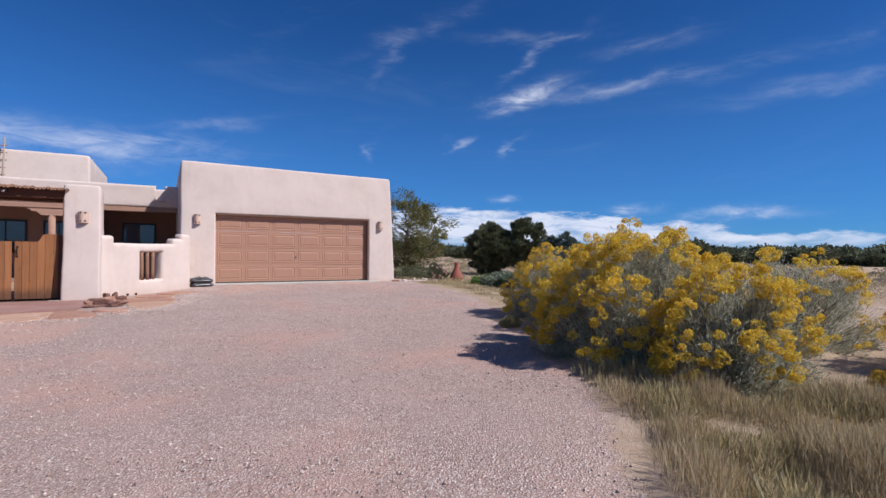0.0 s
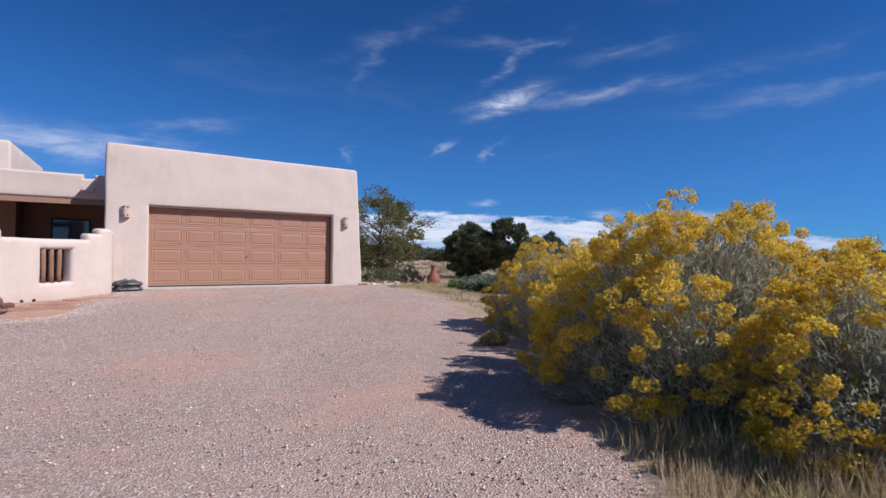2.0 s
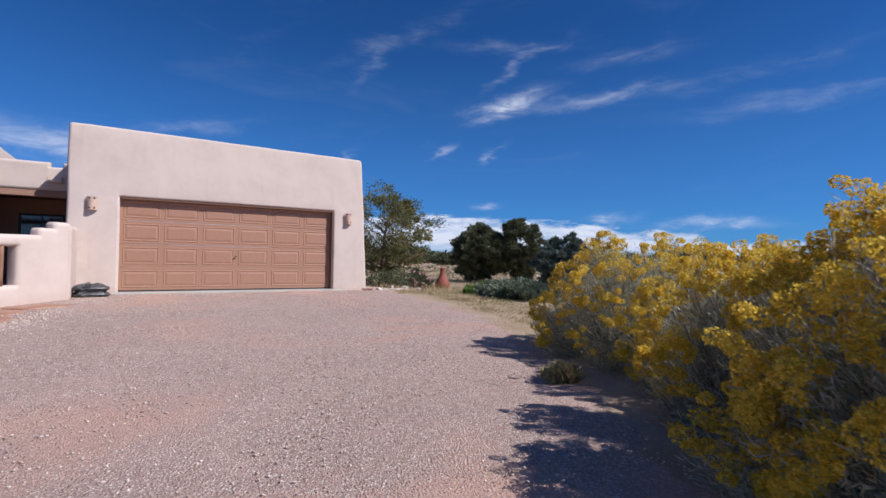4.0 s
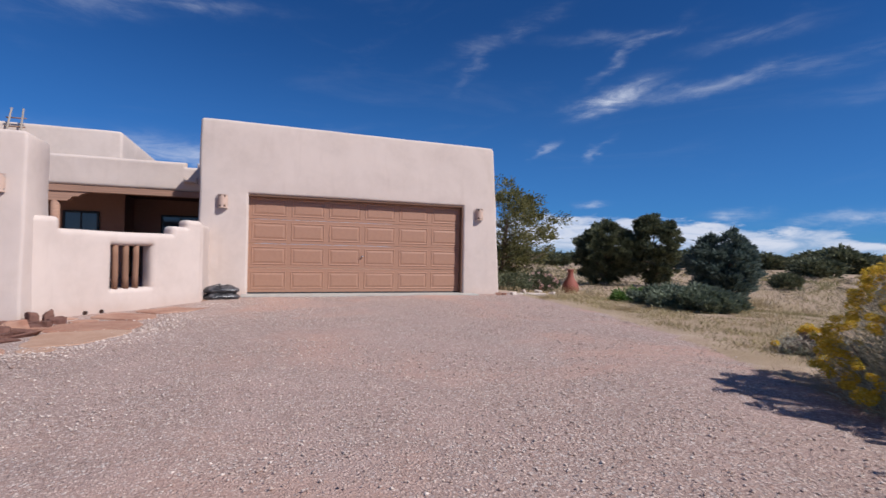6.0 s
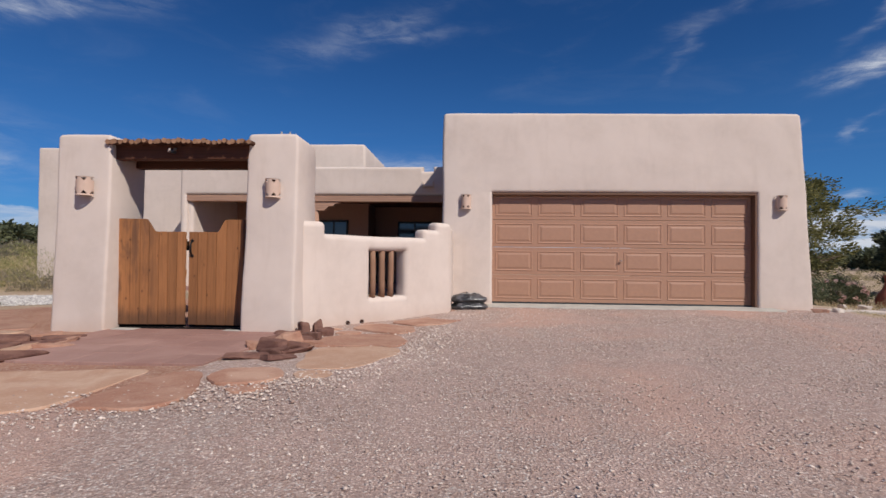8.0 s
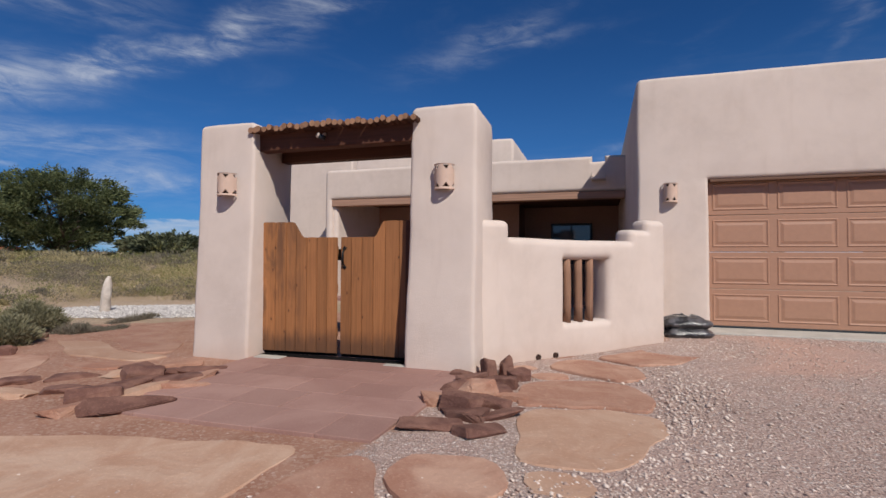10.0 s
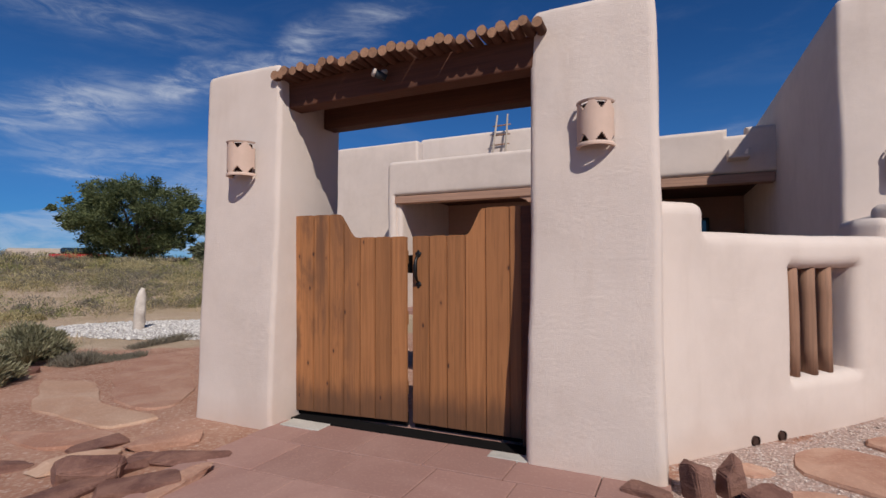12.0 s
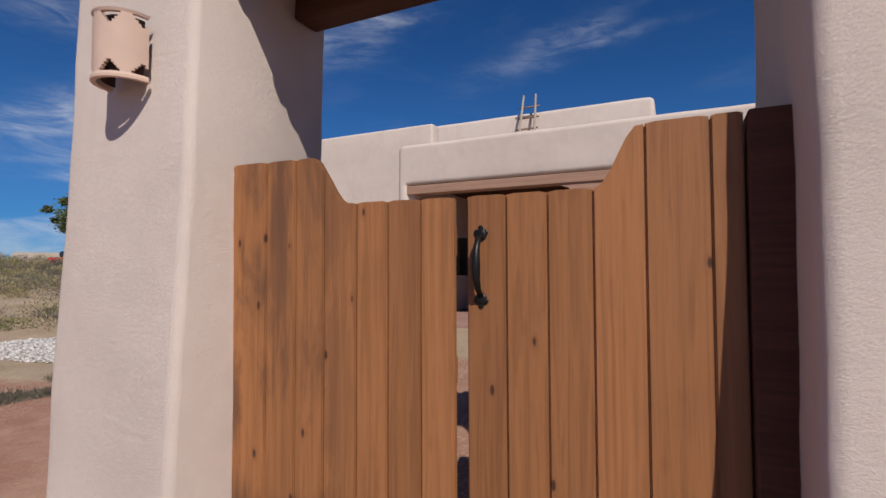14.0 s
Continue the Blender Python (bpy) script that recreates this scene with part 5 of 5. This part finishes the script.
    m = len(bt)
    per = 150
    size = np.repeat(0.026 + 0.034 * rg.random(m) ** 1.3, per)[:, None]
    off = rg.normal(size=(m * per, 3))
    off /= np.linalg.norm(off, axis=1, keepdims=True)
    off[:, 2] = off[:, 2] * 0.75 + 0.1
    c = np.repeat(bt, per, 0) + off * size * (0.72 + 0.32 * rg.random((m * per, 1)))
    way = np.cross(off, rg.normal(size=off.shape)) + off * 0.45
    q = blades(rg, c, way, 0.013 + 0.011 * rg.random(len(c)), 0.0075 + 0.005 * rg.random(len(c)))
    bl = flat_mesh("bloom", q, 4, BLOOM, root)
    tagged(bl, "clusters of yellow blooms", kind="stuff")
    return root


rabbitbrush("rabbitbrush", 3.15, -12.92, 1.18, 1.40, 1.58, 1, 1.0, "big rabbitbrush in full yellow bloom at the edge of the drive", 1900)
rabbitbrush("rabbitbrush", 3.05, -14.05, 0.92, 0.78, 1.2, 9, 0.95, "rabbitbrush hung with yellow blooms beside a bigger one", 900)
rabbitbrush("rabbitbrush", 3.55, -11.7, 0.68, 0.72, 1.38, 8, 0.8, "yellow and grey rabbitbrush crowding a bigger one at the gravel", 760)
rabbitbrush("rabbitbrush", 4.45, -10.95, 0.95, 0.95, 1.42, 12, 1.2, "bushy rabbitbrush covered in yellow blooms next to others", 850)
rabbitbrush("rabbitbrush", 5.2, -9.6, 1.2, 1.45, 1.6, 2, 1.4, "yellow-blooming rabbitbrush leaning over the gravel edge", 1200)
rabbitbrush("rabbitbrush", 5.6, -13.3, 1.05, 1.1, 1.38, 3, 0.55, "greyer rabbitbrush with fewer yellow blooms in dry grass", 700)
rabbitbrush("rabbitbrush", 4.05, -15.5, 0.95, 0.8, 0.95, 4, 0.25, "low half-faded rabbitbrush in dry grass", 520)
rabbitbrush("rabbitbrush", 5.3, -15.1, 1.0, 0.9, 1.42, 5, 0.35, "tall greyish rabbitbrush with scattered blooms", 560)
rabbitbrush("rabbitbrush", 7.2, -11.4, 1.0, 1.0, 1.15, 7, 0.8, "yellow rabbitbrush standing behind the first row", 420)
rabbitbrush("rabbitbrush", 6.1, -7.5, 0.42, 0.45, 0.36, 6, 0.3, "low rabbitbrush with a few yellow tips at the drive's edge", 160)


def grass(name, cx, cy, n, h, seed, label, mat, rad=None, poly=None, width=0.006, spread=0.35):
    rg = np.random.default_rng(seed)
    if poly:
        P = np.array(poly)
        x = rg.uniform(P[:, 0].min(), P[:, 0].max(), n * 3)
        y = rg.uniform(P[:, 1].min(), P[:, 1].max(), n * 3)
        ok = inside(poly, x, y) > rg.random(n * 3) * 0.25
        x, y = x[ok][:n], y[ok][:n]
    else:
        x, y = cx + rg.normal(size=n) * rad, cy + rg.normal(size=n) * rad
    clump = np.array([noise.noise(Vector((a * 1.9, b * 1.9, seed))) for a, b in zip(x, y)])
    hh = h * (0.45 + 0.6 * rg.random(len(x))) * np.clip(0.8 + clump * 1.8, 0.2, 1.5)
    base = np.stack([x, y, gz(x, y) - 0.01], 1)
    way = np.stack([rg.normal(size=len(x)) * spread, rg.normal(size=len(x)) * spread, np.ones(len(x))], 1)
    q = blades(rg, base, way, hh, width * (0.7 + 0.6 * rg.random(len(x))))
    ob = flat_mesh(name, q, 4, mat)
    return tagged(ob, label, "grass", kind="stuff")


grass("dry_grass", 0, 0, 60000, 0.20, 21, "tall straw-coloured dry grass at the foot of the bushes", STRAW,
      poly=[(1.95, -13.1), (2.9, -13.6), (3.3, -14.7), (3.2, -16.5), (2.6, -18.5), (0.8, -18.0), (-0.4, -16.6), (0.7, -15.1), (1.4, -14.3)], width=0.0045, spread=0.26)
grass("dry_grass", 0, 0, 26000, 0.17, 27, "olive undergrowth of the tall dry grass", SCRUB,
      poly=[(1.95, -13.1), (2.9, -13.6), (3.3, -14.7), (3.2, -16.5), (2.6, -18.5), (0.8, -18.0), (-0.2, -16.7), (0.9, -15.1), (1.5, -14.3)], width=0.006, spread=0.35)
grass("dry_grass", 0, 0, 42000, 0.10, 22, "short dry grass along the gravel edge", SCRUB,
      poly=[(6.5, 0.5), (11, 1.5), (14, -3), (11, -9), (7.5, -9.5), (5.3, -7.9), (5.6, -6.3), (6.3, -3.7), (6.6, -1.5)], width=0.007, spread=0.9)
grass("dry_grass", 0, 0, 5000, 0.2, 23, "dry grass tufts under the second bush", STRAW,
      poly=[(4.9, -7.9), (6.6, -8.2), (6.2, -11.2), (3.6, -11.2), (3.9, -10.4), (4.3, -9.3)], width=0.005, spread=0.5)
grass("dry_grass", 15.2, 0.2, 1500, 0.34, 24, "pale dry bunchgrass tuft", STRAW, rad=0.28, spread=0.5)
for k_, (gx_, gy_, gn_, gr_) in enumerate(((6.5, -1.3, 300, 0.14), (7.4, -0.9, 420, 0.2), (7.1, -3.3, 380, 0.18), (6.2, -5.2, 420, 0.2), (7.6, -5.4, 500, 0.25), (8.9, -5.0, 500, 0.28), (6.9, -6.8, 420, 0.22), (9.8, -0.6, 500, 0.3), (5.6, -7.1, 300, 0.16))):
    grass("dry_grass", gx_, gy_, gn_, 0.15, 90 + k_, "small dry tuft of grass near the gravel edge", STRAW, rad=gr_, spread=0.8)
grass("dry_grass", 0, 0, 9000, 0.12, 28, "low olive grass fringe along the slabs past the gate", GREY_SCRUB,
      poly=[(-8.75, -3.1), (-8.25, -3.05), (-8.15, -2.3), (-8.3, -2.1), (-8.55, -2.3), (-8.6, -2.8)], spread=0.6)
grass("dry_grass", 0, 0, 9000, 0.12, 29, "low olive grass fringe along the slabs past the gate", GREY_SCRUB,
      poly=[(-8.7, -2.1), (-8.75, -1.3), (-9.1, -0.5), (-9.35, -0.6), (-9.1, -1.4), (-9.0, -2.0)], spread=0.6)
grass("dry_grass", 6.9, -3.4, 260, 0.16, 25, "pale dry bunchgrass tuft", STRAW, rad=0.12, spread=0.6)


def tree(name, x, y, h, rx, seed, mat, label, crown_from=0.25, leaves=26000, leaf=(0.07, 0.03), trunk_r=0.12, limbs=9, multi=False, category="tree", clumps=90, puff=0.35, z=None, squash=1.0, top=0.35):
    """A tapered trunk with limbs and a crown of many small leaves gathered in uneven clumps."""
    rg = np.random.default_rng(seed)
    root = tagged(new(name), label, category)
    root.location = (x, y, (float(gz(x, y)) if z is None else z) - 0.05)
    bm = bmesh.new()
    ends = []
    n_trunks = 3 if multi else 1
    for _ in range(n_trunks):
        lean = rg.normal(size=2) * (0.16 if multi else 0.04) * h
        pts = [(lean[0] * f ** 1.2 + rg.normal() * 0.02 * h * f, lean[1] * f ** 1.2, h * 0.8 * f) for f in (0, 0.2, 0.45, 0.7, 1.0)]
        tube(bm, pts, [trunk_r, trunk_r * 0.8, trunk_r * 0.55, trunk_r * 0.3, trunk_r * 0.08], 9)
        for i in range(limbs):
            f = 0.15 + 0.8 * i / limbs
            k = int(f * 4)
            a, b = np.array(pts[k]), np.array(pts[min(k + 1, 4)])
            s = a + (b - a) * (f * 4 - k)
            az = rg.random() * 6.283
            L = rx * (0.55 + 0.45 * rg.random()) * (1 - 0.35 * f)
            e = s + np.array([math.cos(az) * L, math.sin(az) * L, L * (0.15 + 0.5 * rg.random())])
            m = (s + e) / 2 + np.array([0, 0, 0.08 * L])
            r = trunk_r * (0.5 - 0.35 * f)
            tube(bm, [s, m, e], [r, r * 0.6, r * 0.15], 6)
            ends.append(e)
    part("trunk", bm, BARK, root, smooth=True)
    d = rg.normal(size=(clumps, 3))
    d /= np.linalg.norm(d, axis=1, keepdims=True)
    R = 0.35 + 0.65 * rg.random((clumps, 1)) ** 0.45 + 0.14 * (rg.random((clumps, 1)) < 0.15)
    zc = h * (crown_from + (1 - crown_from) / 2)
    hz = h * (1 - crown_from) / 2
    c = d * R * np.array([rx, rx, hz])
    up = np.clip(c[:, 2] / hz, -1, 1)
    c[:, :2] *= np.where(up > 0, 1 - top * up ** 2, 1 - 0.25 * up ** 2)[:, None]
    c[:, 2] = c[:, 2] * squash + zc
    size = rx * puff * (0.45 + 0.75 * rg.random(clumps))
    which = rg.integers(0, clumps, leaves)
    o = rg.normal(size=(leaves, 3))
    o /= np.linalg.norm(o, axis=1, keepdims=True)
    o *= (rg.random((leaves, 1)) ** 0.4 * (1 + 0.8 * rg.random((leaves, 1)) * (rg.random((leaves, 1)) < 0.2))) * size[which][:, None] * np.array([1, 1, 0.7])
    p = c[which] + o
    p[:, 2] = np.maximum(p[:, 2], h * crown_from * 0.55 + 0.03)
    way = o + c[which] * 0.25 * np.array([1, 1, 0.0]) + rg.normal(size=o.shape) * size[which][:, None] * 0.5 + np.array([0, 0, 0.12])
    q = blades(rg, p, way, leaf[0] * (0.7 + 0.6 * rg.random(leaves)), leaf[1] * (0.7 + 0.6 * rg.random(leaves)))
    flat_mesh("crown", q, 4, mat, root)
    return root


tree("juniper_tree", 18.2, 11.5, 3.5, 1.7, 31, JUNIPER, "dark green juniper with a broad ragged crown", 0.05, 60000, (0.19, 0.045), 0.14, 8, True, clumps=300, puff=0.125)
tree("juniper_tree", 20.0, 9.9, 3.95, 1.35, 32, JUNIPER, "dark green upright juniper beside a broader one", 0.05, 40000, (0.19, 0.045), 0.12, 8, clumps=220, puff=0.15)
tree("juniper_tree", 15.5, 1.7, 2.5, 1.08, 33, BLUE_JUNIPER, "blue-green bushy juniper in dry grass", 0.03, 40000, (0.18, 0.035), 0.10, 7, True, clumps=260, puff=0.14)
tree("fruit_tree", 10.4, 8.9, 4.7, 2.5, 34, AUTUMN, "small leafy tree turning yellow behind the garage", 0.12, 27000, (0.12, 0.05), 0.11, 12, True, clumps=200, puff=0.18)
tree("trailing_shrub", 9.35, -2.3, 0.45, 0.85, 44, SHRUB_GREEN, "low spreading grey-green juniper shrub beside another one", 0.0, 30000, (0.08, 0.03), 0.03, 8, True, "shrub", 160, 0.17)
tree("trailing_shrub", 8.9, -3.4, 0.46, 0.85, 35, SHRUB_GREEN, "low spreading grey-green juniper shrub", 0.0, 30000, (0.08, 0.03), 0.03, 8, True, "shrub", 160, 0.17)
tree("trailing_shrub", 9.4, -1.0, 0.34, 0.7, 36, GREEN, "small bright green low plant beside the drive", 0.0, 3500, (0.07, 0.04), 0.015, 6, True, "shrub", 30, 0.35)
tree("rose_bush", 11.2, 6.9, 0.85, 0.8, 37, JUNIPER, "leafy rose bush behind the garage corner", 0.03, 8000, (0.06, 0.035), 0.02, 8, True, "rose bush", 40, 0.35)
rose = tree("rose_bush", 9.6, 6.3, 0.7, 0.9, 39, JUNIPER, "low dark rose bush behind the garage corner", 0.03, 9000, (0.06, 0.035), 0.02, 8, True, "rose bush", 40, 0.35)
tree("dead_weeds", 3.6, -10.05, 0.18, 0.14, 41, SCRUB, "dried brown weeds at the gravel edge", 0.0, 5000, (0.06, 0.010), 0.012, 10, True, "dry weeds", 24, 0.4)
rg_ = np.random.default_rng(40)
m = 60
c = rg_.normal(size=(m, 3))
c = c / np.linalg.norm(c, axis=1, keepdims=True) * np.array([0.78, 0.78, 0.36]) + np.array([11.2, 6.9, float(gz(11.2, 6.9)) + 0.42])
for i in range(m):
    off = rg_.normal(size=(26, 3))
    off /= np.linalg.norm(off, axis=1, keepdims=True)
    q = blades(rg_, np.zeros((26, 3)) + off * 0.01, off + (0, 0, 0.3), 0.07, 0.05)
    b = flat_mesh("rose_bloom", q, 4, ROSE, scene.objects["rose_bush"])
    b.location = Vector(c[i]) - scene.objects["rose_bush"].location


def clay_pot(x, y):
    """A tall narrow-necked clay chimney pot on the soil."""
    c = tagged(new("clay_pot"), "red clay chiminea pot standing on the dry soil", "garden pot")
    c.location = (x, y, float(gz(x, y)) - 0.01)
    c.scale = (1.2, 1.2, 1.15)
    bm = bmesh.new()
    prof = [(0.0, 0.0), (0.20, 0.0), (0.27, 0.08), (0.29, 0.2), (0.25, 0.34), (0.17, 0.47), (0.11, 0.58), (0.09, 0.72), (0.095, 0.8), (0.13, 0.86), (0.11, 0.87), (0.07, 0.8), (0.06, 0.6)]
    rings = []
    for r, z in prof:
        rings.append([bm.verts.new((r * math.cos(k * 6.28319 / 28), r * math.sin(k * 6.28319 / 28), z)) for k in range(28)])
    for r0, r1 in zip(rings, rings[1:]):
        for k in range(28):
            bm.faces.new((r0[k], r0[(k + 1) % 28], r1[(k + 1) % 28], r1[k]))
    bmesh.ops.remove_doubles(bm, verts=bm.verts, dist=0.0005)
    part("pot_body", bm, TERRACOTTA, c, smooth=True)


clay_pot(12.35, 6.3)

# far junipers and scrub
rg = random.Random(9)
base_tree = tree("far_juniper", 49.0, 20.5, 1.7, 2.0, 51, JUNIPER, "dark round juniper out on the grassland", 0.04, 3000, (0.38, 0.15), 0.12, 6, True, clumps=120, puff=0.2)
base_tree["group"] = "junipers on the grassland"
for i in range(240):
    a = radians(rg.uniform(-25, 100) if i < 62 else rg.uniform(28, 100) if i >= 100 else rg.uniform(-80, -20))
    dist = rg.uniform(85, 170) if i < 62 or i >= 100 else rg.uniform(55, 120)
    x, y = dist * math.sin(a), dist * math.cos(a) - 8
    if (-20 < x < 8 and y < 30) or (62 <= i < 100 and -66 < math.degrees(a) < -50):
        continue
    s = rg.uniform(1.0, 1.9)
    copy_thing(base_tree, Matrix.Translation((x, y, float(gz(x, y)) - 0.1)) @ Matrix.Rotation(rg.uniform(0, 6), 4, "Z") @ Matrix.Diagonal((s, s, s * rg.uniform(0.8, 1.1), 1)))
small = copy_thing(base_tree, Matrix.Translation((25.5, 6.6, float(gz(25.5, 6.6)) - 0.05)) @ Matrix.Diagonal((0.34, 0.34, 0.5, 1)))

elm = tree("elm_tree", -40.9, 19.7, 6.7, 5.0, 61, ELM, "large dark green spreading tree at the far edge of the scrub", 0.12, 80000, (0.22, 0.08), 0.3, 12, True, clumps=300, puff=0.135, top=0.2)


def scrub_field():
    """Sage and grass over the land past the gate, one mass."""
    rg = np.random.default_rng(71)
    for nm, mat, n, big in (("sage_scrub", SCRUB, 1100, 0.8), ("grey_scrub", GREY_SCRUB, 1000, 0.88), ("green_scrub", GREEN_SCRUB, 380, 0.95)):
        d = 7 + 50 * rg.random(n) ** 1.15
        a = np.radians(rg.uniform(-92, -28, n))
        x, y = -3 + d * np.sin(a), -4 + d * np.cos(a)
        keep = (x < -9.5) & ~((np.abs(x + 9.6) < 3.2) & (np.abs(y + 0.2) < 2.2)) & (inside(RED, x, y) < 0.1) & (inside(DRIVE, x, y) < -0.3) & ~((x > -14) & (y > 4.2) & (y < 10))
        x, y, d = x[keep], y[keep], d[keep]
        patch = np.array([noise.noise(Vector((p * 0.16, q * 0.16, 30 * big))) for p, q in zip(x, y)]) > -0.22
        x, y, d = x[patch], y[patch], d[patch]
        clump = np.array([noise.noise(Vector((p * 0.3, q * 0.3, 3 + big))) for p, q in zip(x, y)])
        size = (0.26 + 0.8 * rg.random(len(x)) ** 2.2) * np.clip(1 + 1.2 * clump, 0.45, 1.8) * big
        per = 360
        c = np.repeat(np.stack([x, y, gz(x, y)], 1), per, 0)
        s = np.repeat(size, per)[:, None]
        off = rg.normal(size=c.shape)
        off /= np.linalg.norm(off, axis=1, keepdims=True)
        off[:, 2] = np.abs(off[:, 2])
        base = c + off * s * np.array([1, 1, 0.8]) * rg.random((len(c), 1)) ** 0.22
        far = np.clip(np.repeat(d, per) / 22, 0.75, 2.0)
        q = blades(rg, base, off + (0, 0, 0.35) + rg.normal(size=off.shape) * 0.35, (0.04 + 0.06 * rg.random(len(c))) * far * (0.6 + s[:, 0]), 0.017 * far)
        tagged(flat_mesh(nm, q, 4, mat), "low rounded sage scrub over the open land", "scrub", kind="stuff")
    for nm, mat, n, big in (("sage_scrub", SCRUB, 420, 0.8), ("grey_scrub", GREY_SCRUB, 380, 0.85), ("green_scrub", GREEN_SCRUB, 160, 0.8)):
        d = 16 + 60 * rg.random(n) ** 1.2
        a = np.radians(rg.uniform(30, 100, n))
        x, y = d * np.sin(a), -8 + d * np.cos(a)
        keep = (x > 11) & (inside(DRIVE, x, y) < -3)
        x, y, d = x[keep], y[keep], d[keep]
        size = (0.22 + 0.4 * rg.random(len(x)) ** 1.8) * big
        per = 130
        c = np.repeat(np.stack([x, y, gz(x, y)], 1), per, 0)
        s = np.repeat(size, per)[:, None]
        off = rg.normal(size=c.shape)
        off /= np.linalg.norm(off, axis=1, keepdims=True)
        off[:, 2] = np.abs(off[:, 2])
        base = c + off * s * np.array([1, 1, 0.8]) * rg.random((len(c), 1)) ** 0.3
        far = np.clip(np.repeat(d, per) / 22, 0.75, 2.0)
        q = blades(rg, base, off + (0, 0, 0.35) + rg.normal(size=off.shape) * 0.35, (0.035 + 0.055 * rg.random(len(c))) * far * (0.6 + s[:, 0]), 0.015 * far)
        tagged(flat_mesh(nm, q, 4, mat), "low dry scrub over the land beyond the drive", "scrub", kind="stuff")
    n = 36000
    d = 7 + 40 * rg.random(n) ** 1.3
    a = np.radians(rg.uniform(-95, -28, n))
    x, y = -3 + d * np.sin(a), -4 + d * np.cos(a)
    keep = (rg.random(len(x)) < 0.7) & (x < -8.5) & ~((np.abs(x + 9.6) < 3.0) & (np.abs(y + 0.2) < 1.7)) & (inside(RED, x, y) < 0.15) & (inside(DRIVE, x, y) < -0.3) & ~((x > -14) & (y > 4.2) & (y < 10))
    x, y, d = x[keep], y[keep], d[keep]
    clump = np.array([noise.noise(Vector((p * 0.6, q * 0.6, 9))) for p, q in zip(x, y)])
    base = np.stack([x, y, gz(x, y)], 1)
    way = np.stack([rg.normal(size=len(x)) * 0.5, rg.normal(size=len(x)) * 0.5, np.ones(len(x))], 1)
    q = blades(rg, base, way, (0.07 + 0.06 * rg.random(len(x))) * np.clip(1 + 1.6 * clump, 0.2, 2), 0.005 + d * 0.0005)
    tagged(flat_mesh("field_grass", q, 4, STRAW), "thin straw-coloured grass over the open land", "grass", kind="stuff")
    n = 26000
    d = 14 + 45 * rg.random(n) ** 1.3
    a = np.radians(rg.uniform(20, 100, n))
    x, y = d * np.sin(a), -8 + d * np.cos(a)
    keep = (x > 8.5)
    x, y, d = x[keep], y[keep], d[keep]
    clump = np.array([noise.noise(Vector((p * 0.6, q * 0.6, 5))) for p, q in zip(x, y)])
    base = np.stack([x, y, gz(x, y)], 1)
    way = np.stack([rg.normal(size=len(x)) * 0.6, rg.normal(size=len(x)) * 0.6, np.ones(len(x))], 1)
    q = blades(rg, base, way, (0.10 + 0.08 * rg.random(len(x))) * np.clip(1 + 1.4 * clump, 0.2, 2), 0.008 + d * 0.0006)
    tagged(flat_mesh("field_grass", q, 4, STRAW), "thin dry grass over the land beyond the drive", "grass", kind="stuff")


scrub_field()
for i, (x, y, s) in enumerate(((-8.2, -3.85, 0.30), (-9.4, -4.6, 0.44), (-10.2, -3.6, 0.34), (-11.4, -4.4, 0.5), (-9.0, -3.1, 0.36), (-9.9, -2.6, 0.24))):
    tree("sagebrush", x, y, s * 1.15, s, 80 + i, SAGE_BUSH, "rounded grey-green sagebrush beside the flagstones", 0.0, 14000, (0.06, 0.009), 0.02, 9, True, "shrub", 70, 0.3)


def far_house(x, y, w, d, h, rot, label):
    hs = tagged(new("far_house"), label, "house", "far houses")
    hs.location = (x, y, float(gz(x, y)) - 0.95)
    hs.rotation_euler = (0, 0, rot)
    part("wall", box(-w / 2, w / 2, -d / 2, d / 2, 0, h, 0.15), HOUSE_FAR, hs)
    part("wall", box(-w / 2 + 1, w * 0.1, -d / 2 - 1.6, -d / 2 - 0.02, 0, h * 0.8, 0.15), HOUSE_FAR, hs)
    part("roof", box(-w / 2 + 0.3, w / 2 - 0.3, -d / 2 + 0.3, d / 2 - 0.3, h + 0.004, h + 0.25, 0.05), CONCRETE, hs)
    for k in (0.15, 0.3):
        win = part("window", box(w * k, w * k + 1.1, -d / 2 - 0.06, -d / 2 + 0.05, h * 0.35, h * 0.75, 0.02), FRAME, hs)
        part("pane", box(w * k + 0.1, w * k + 1.0, -d / 2 - 0.075, -d / 2 - 0.064, h * 0.4, h * 0.7), GLASS, win)


far_house(-119, 51.7, 10, 7, 2.85, radians(62), "long low adobe house far beyond the scrub")
far_house(125, 26, 12, 8, 2.2, radians(-70), "low brown house far across the grassland")


def far_car(x, y, rot):
    c = tagged(new("car"), "small red car parked beyond the scrub", "car")
    c.location = (x, y, float(gz(x, y)) - 0.2)
    c.rotation_euler = (0, 0, rot)
    part("body", box(-2.1, 2.1, -0.85, 0.85, 0.3, 0.85, 0.18, 3), CAR_RED, c)
    part("cabin", box(-1.3, 1.0, -0.75, 0.75, 0.85, 1.4, 0.22, 3), GLASS, c)
    for sx in (-1.35, 1.3):
        for sy in (-0.86, 0.70):
            bm = bmesh.new()
            tube(bm, [(sx, sy, 0.32), (sx, sy + 0.18, 0.32)], [0.32, 0.32], 18)
            w = part("wheel", bm, FRAME, c)


far_car(-50.3, 20.6, radians(60))
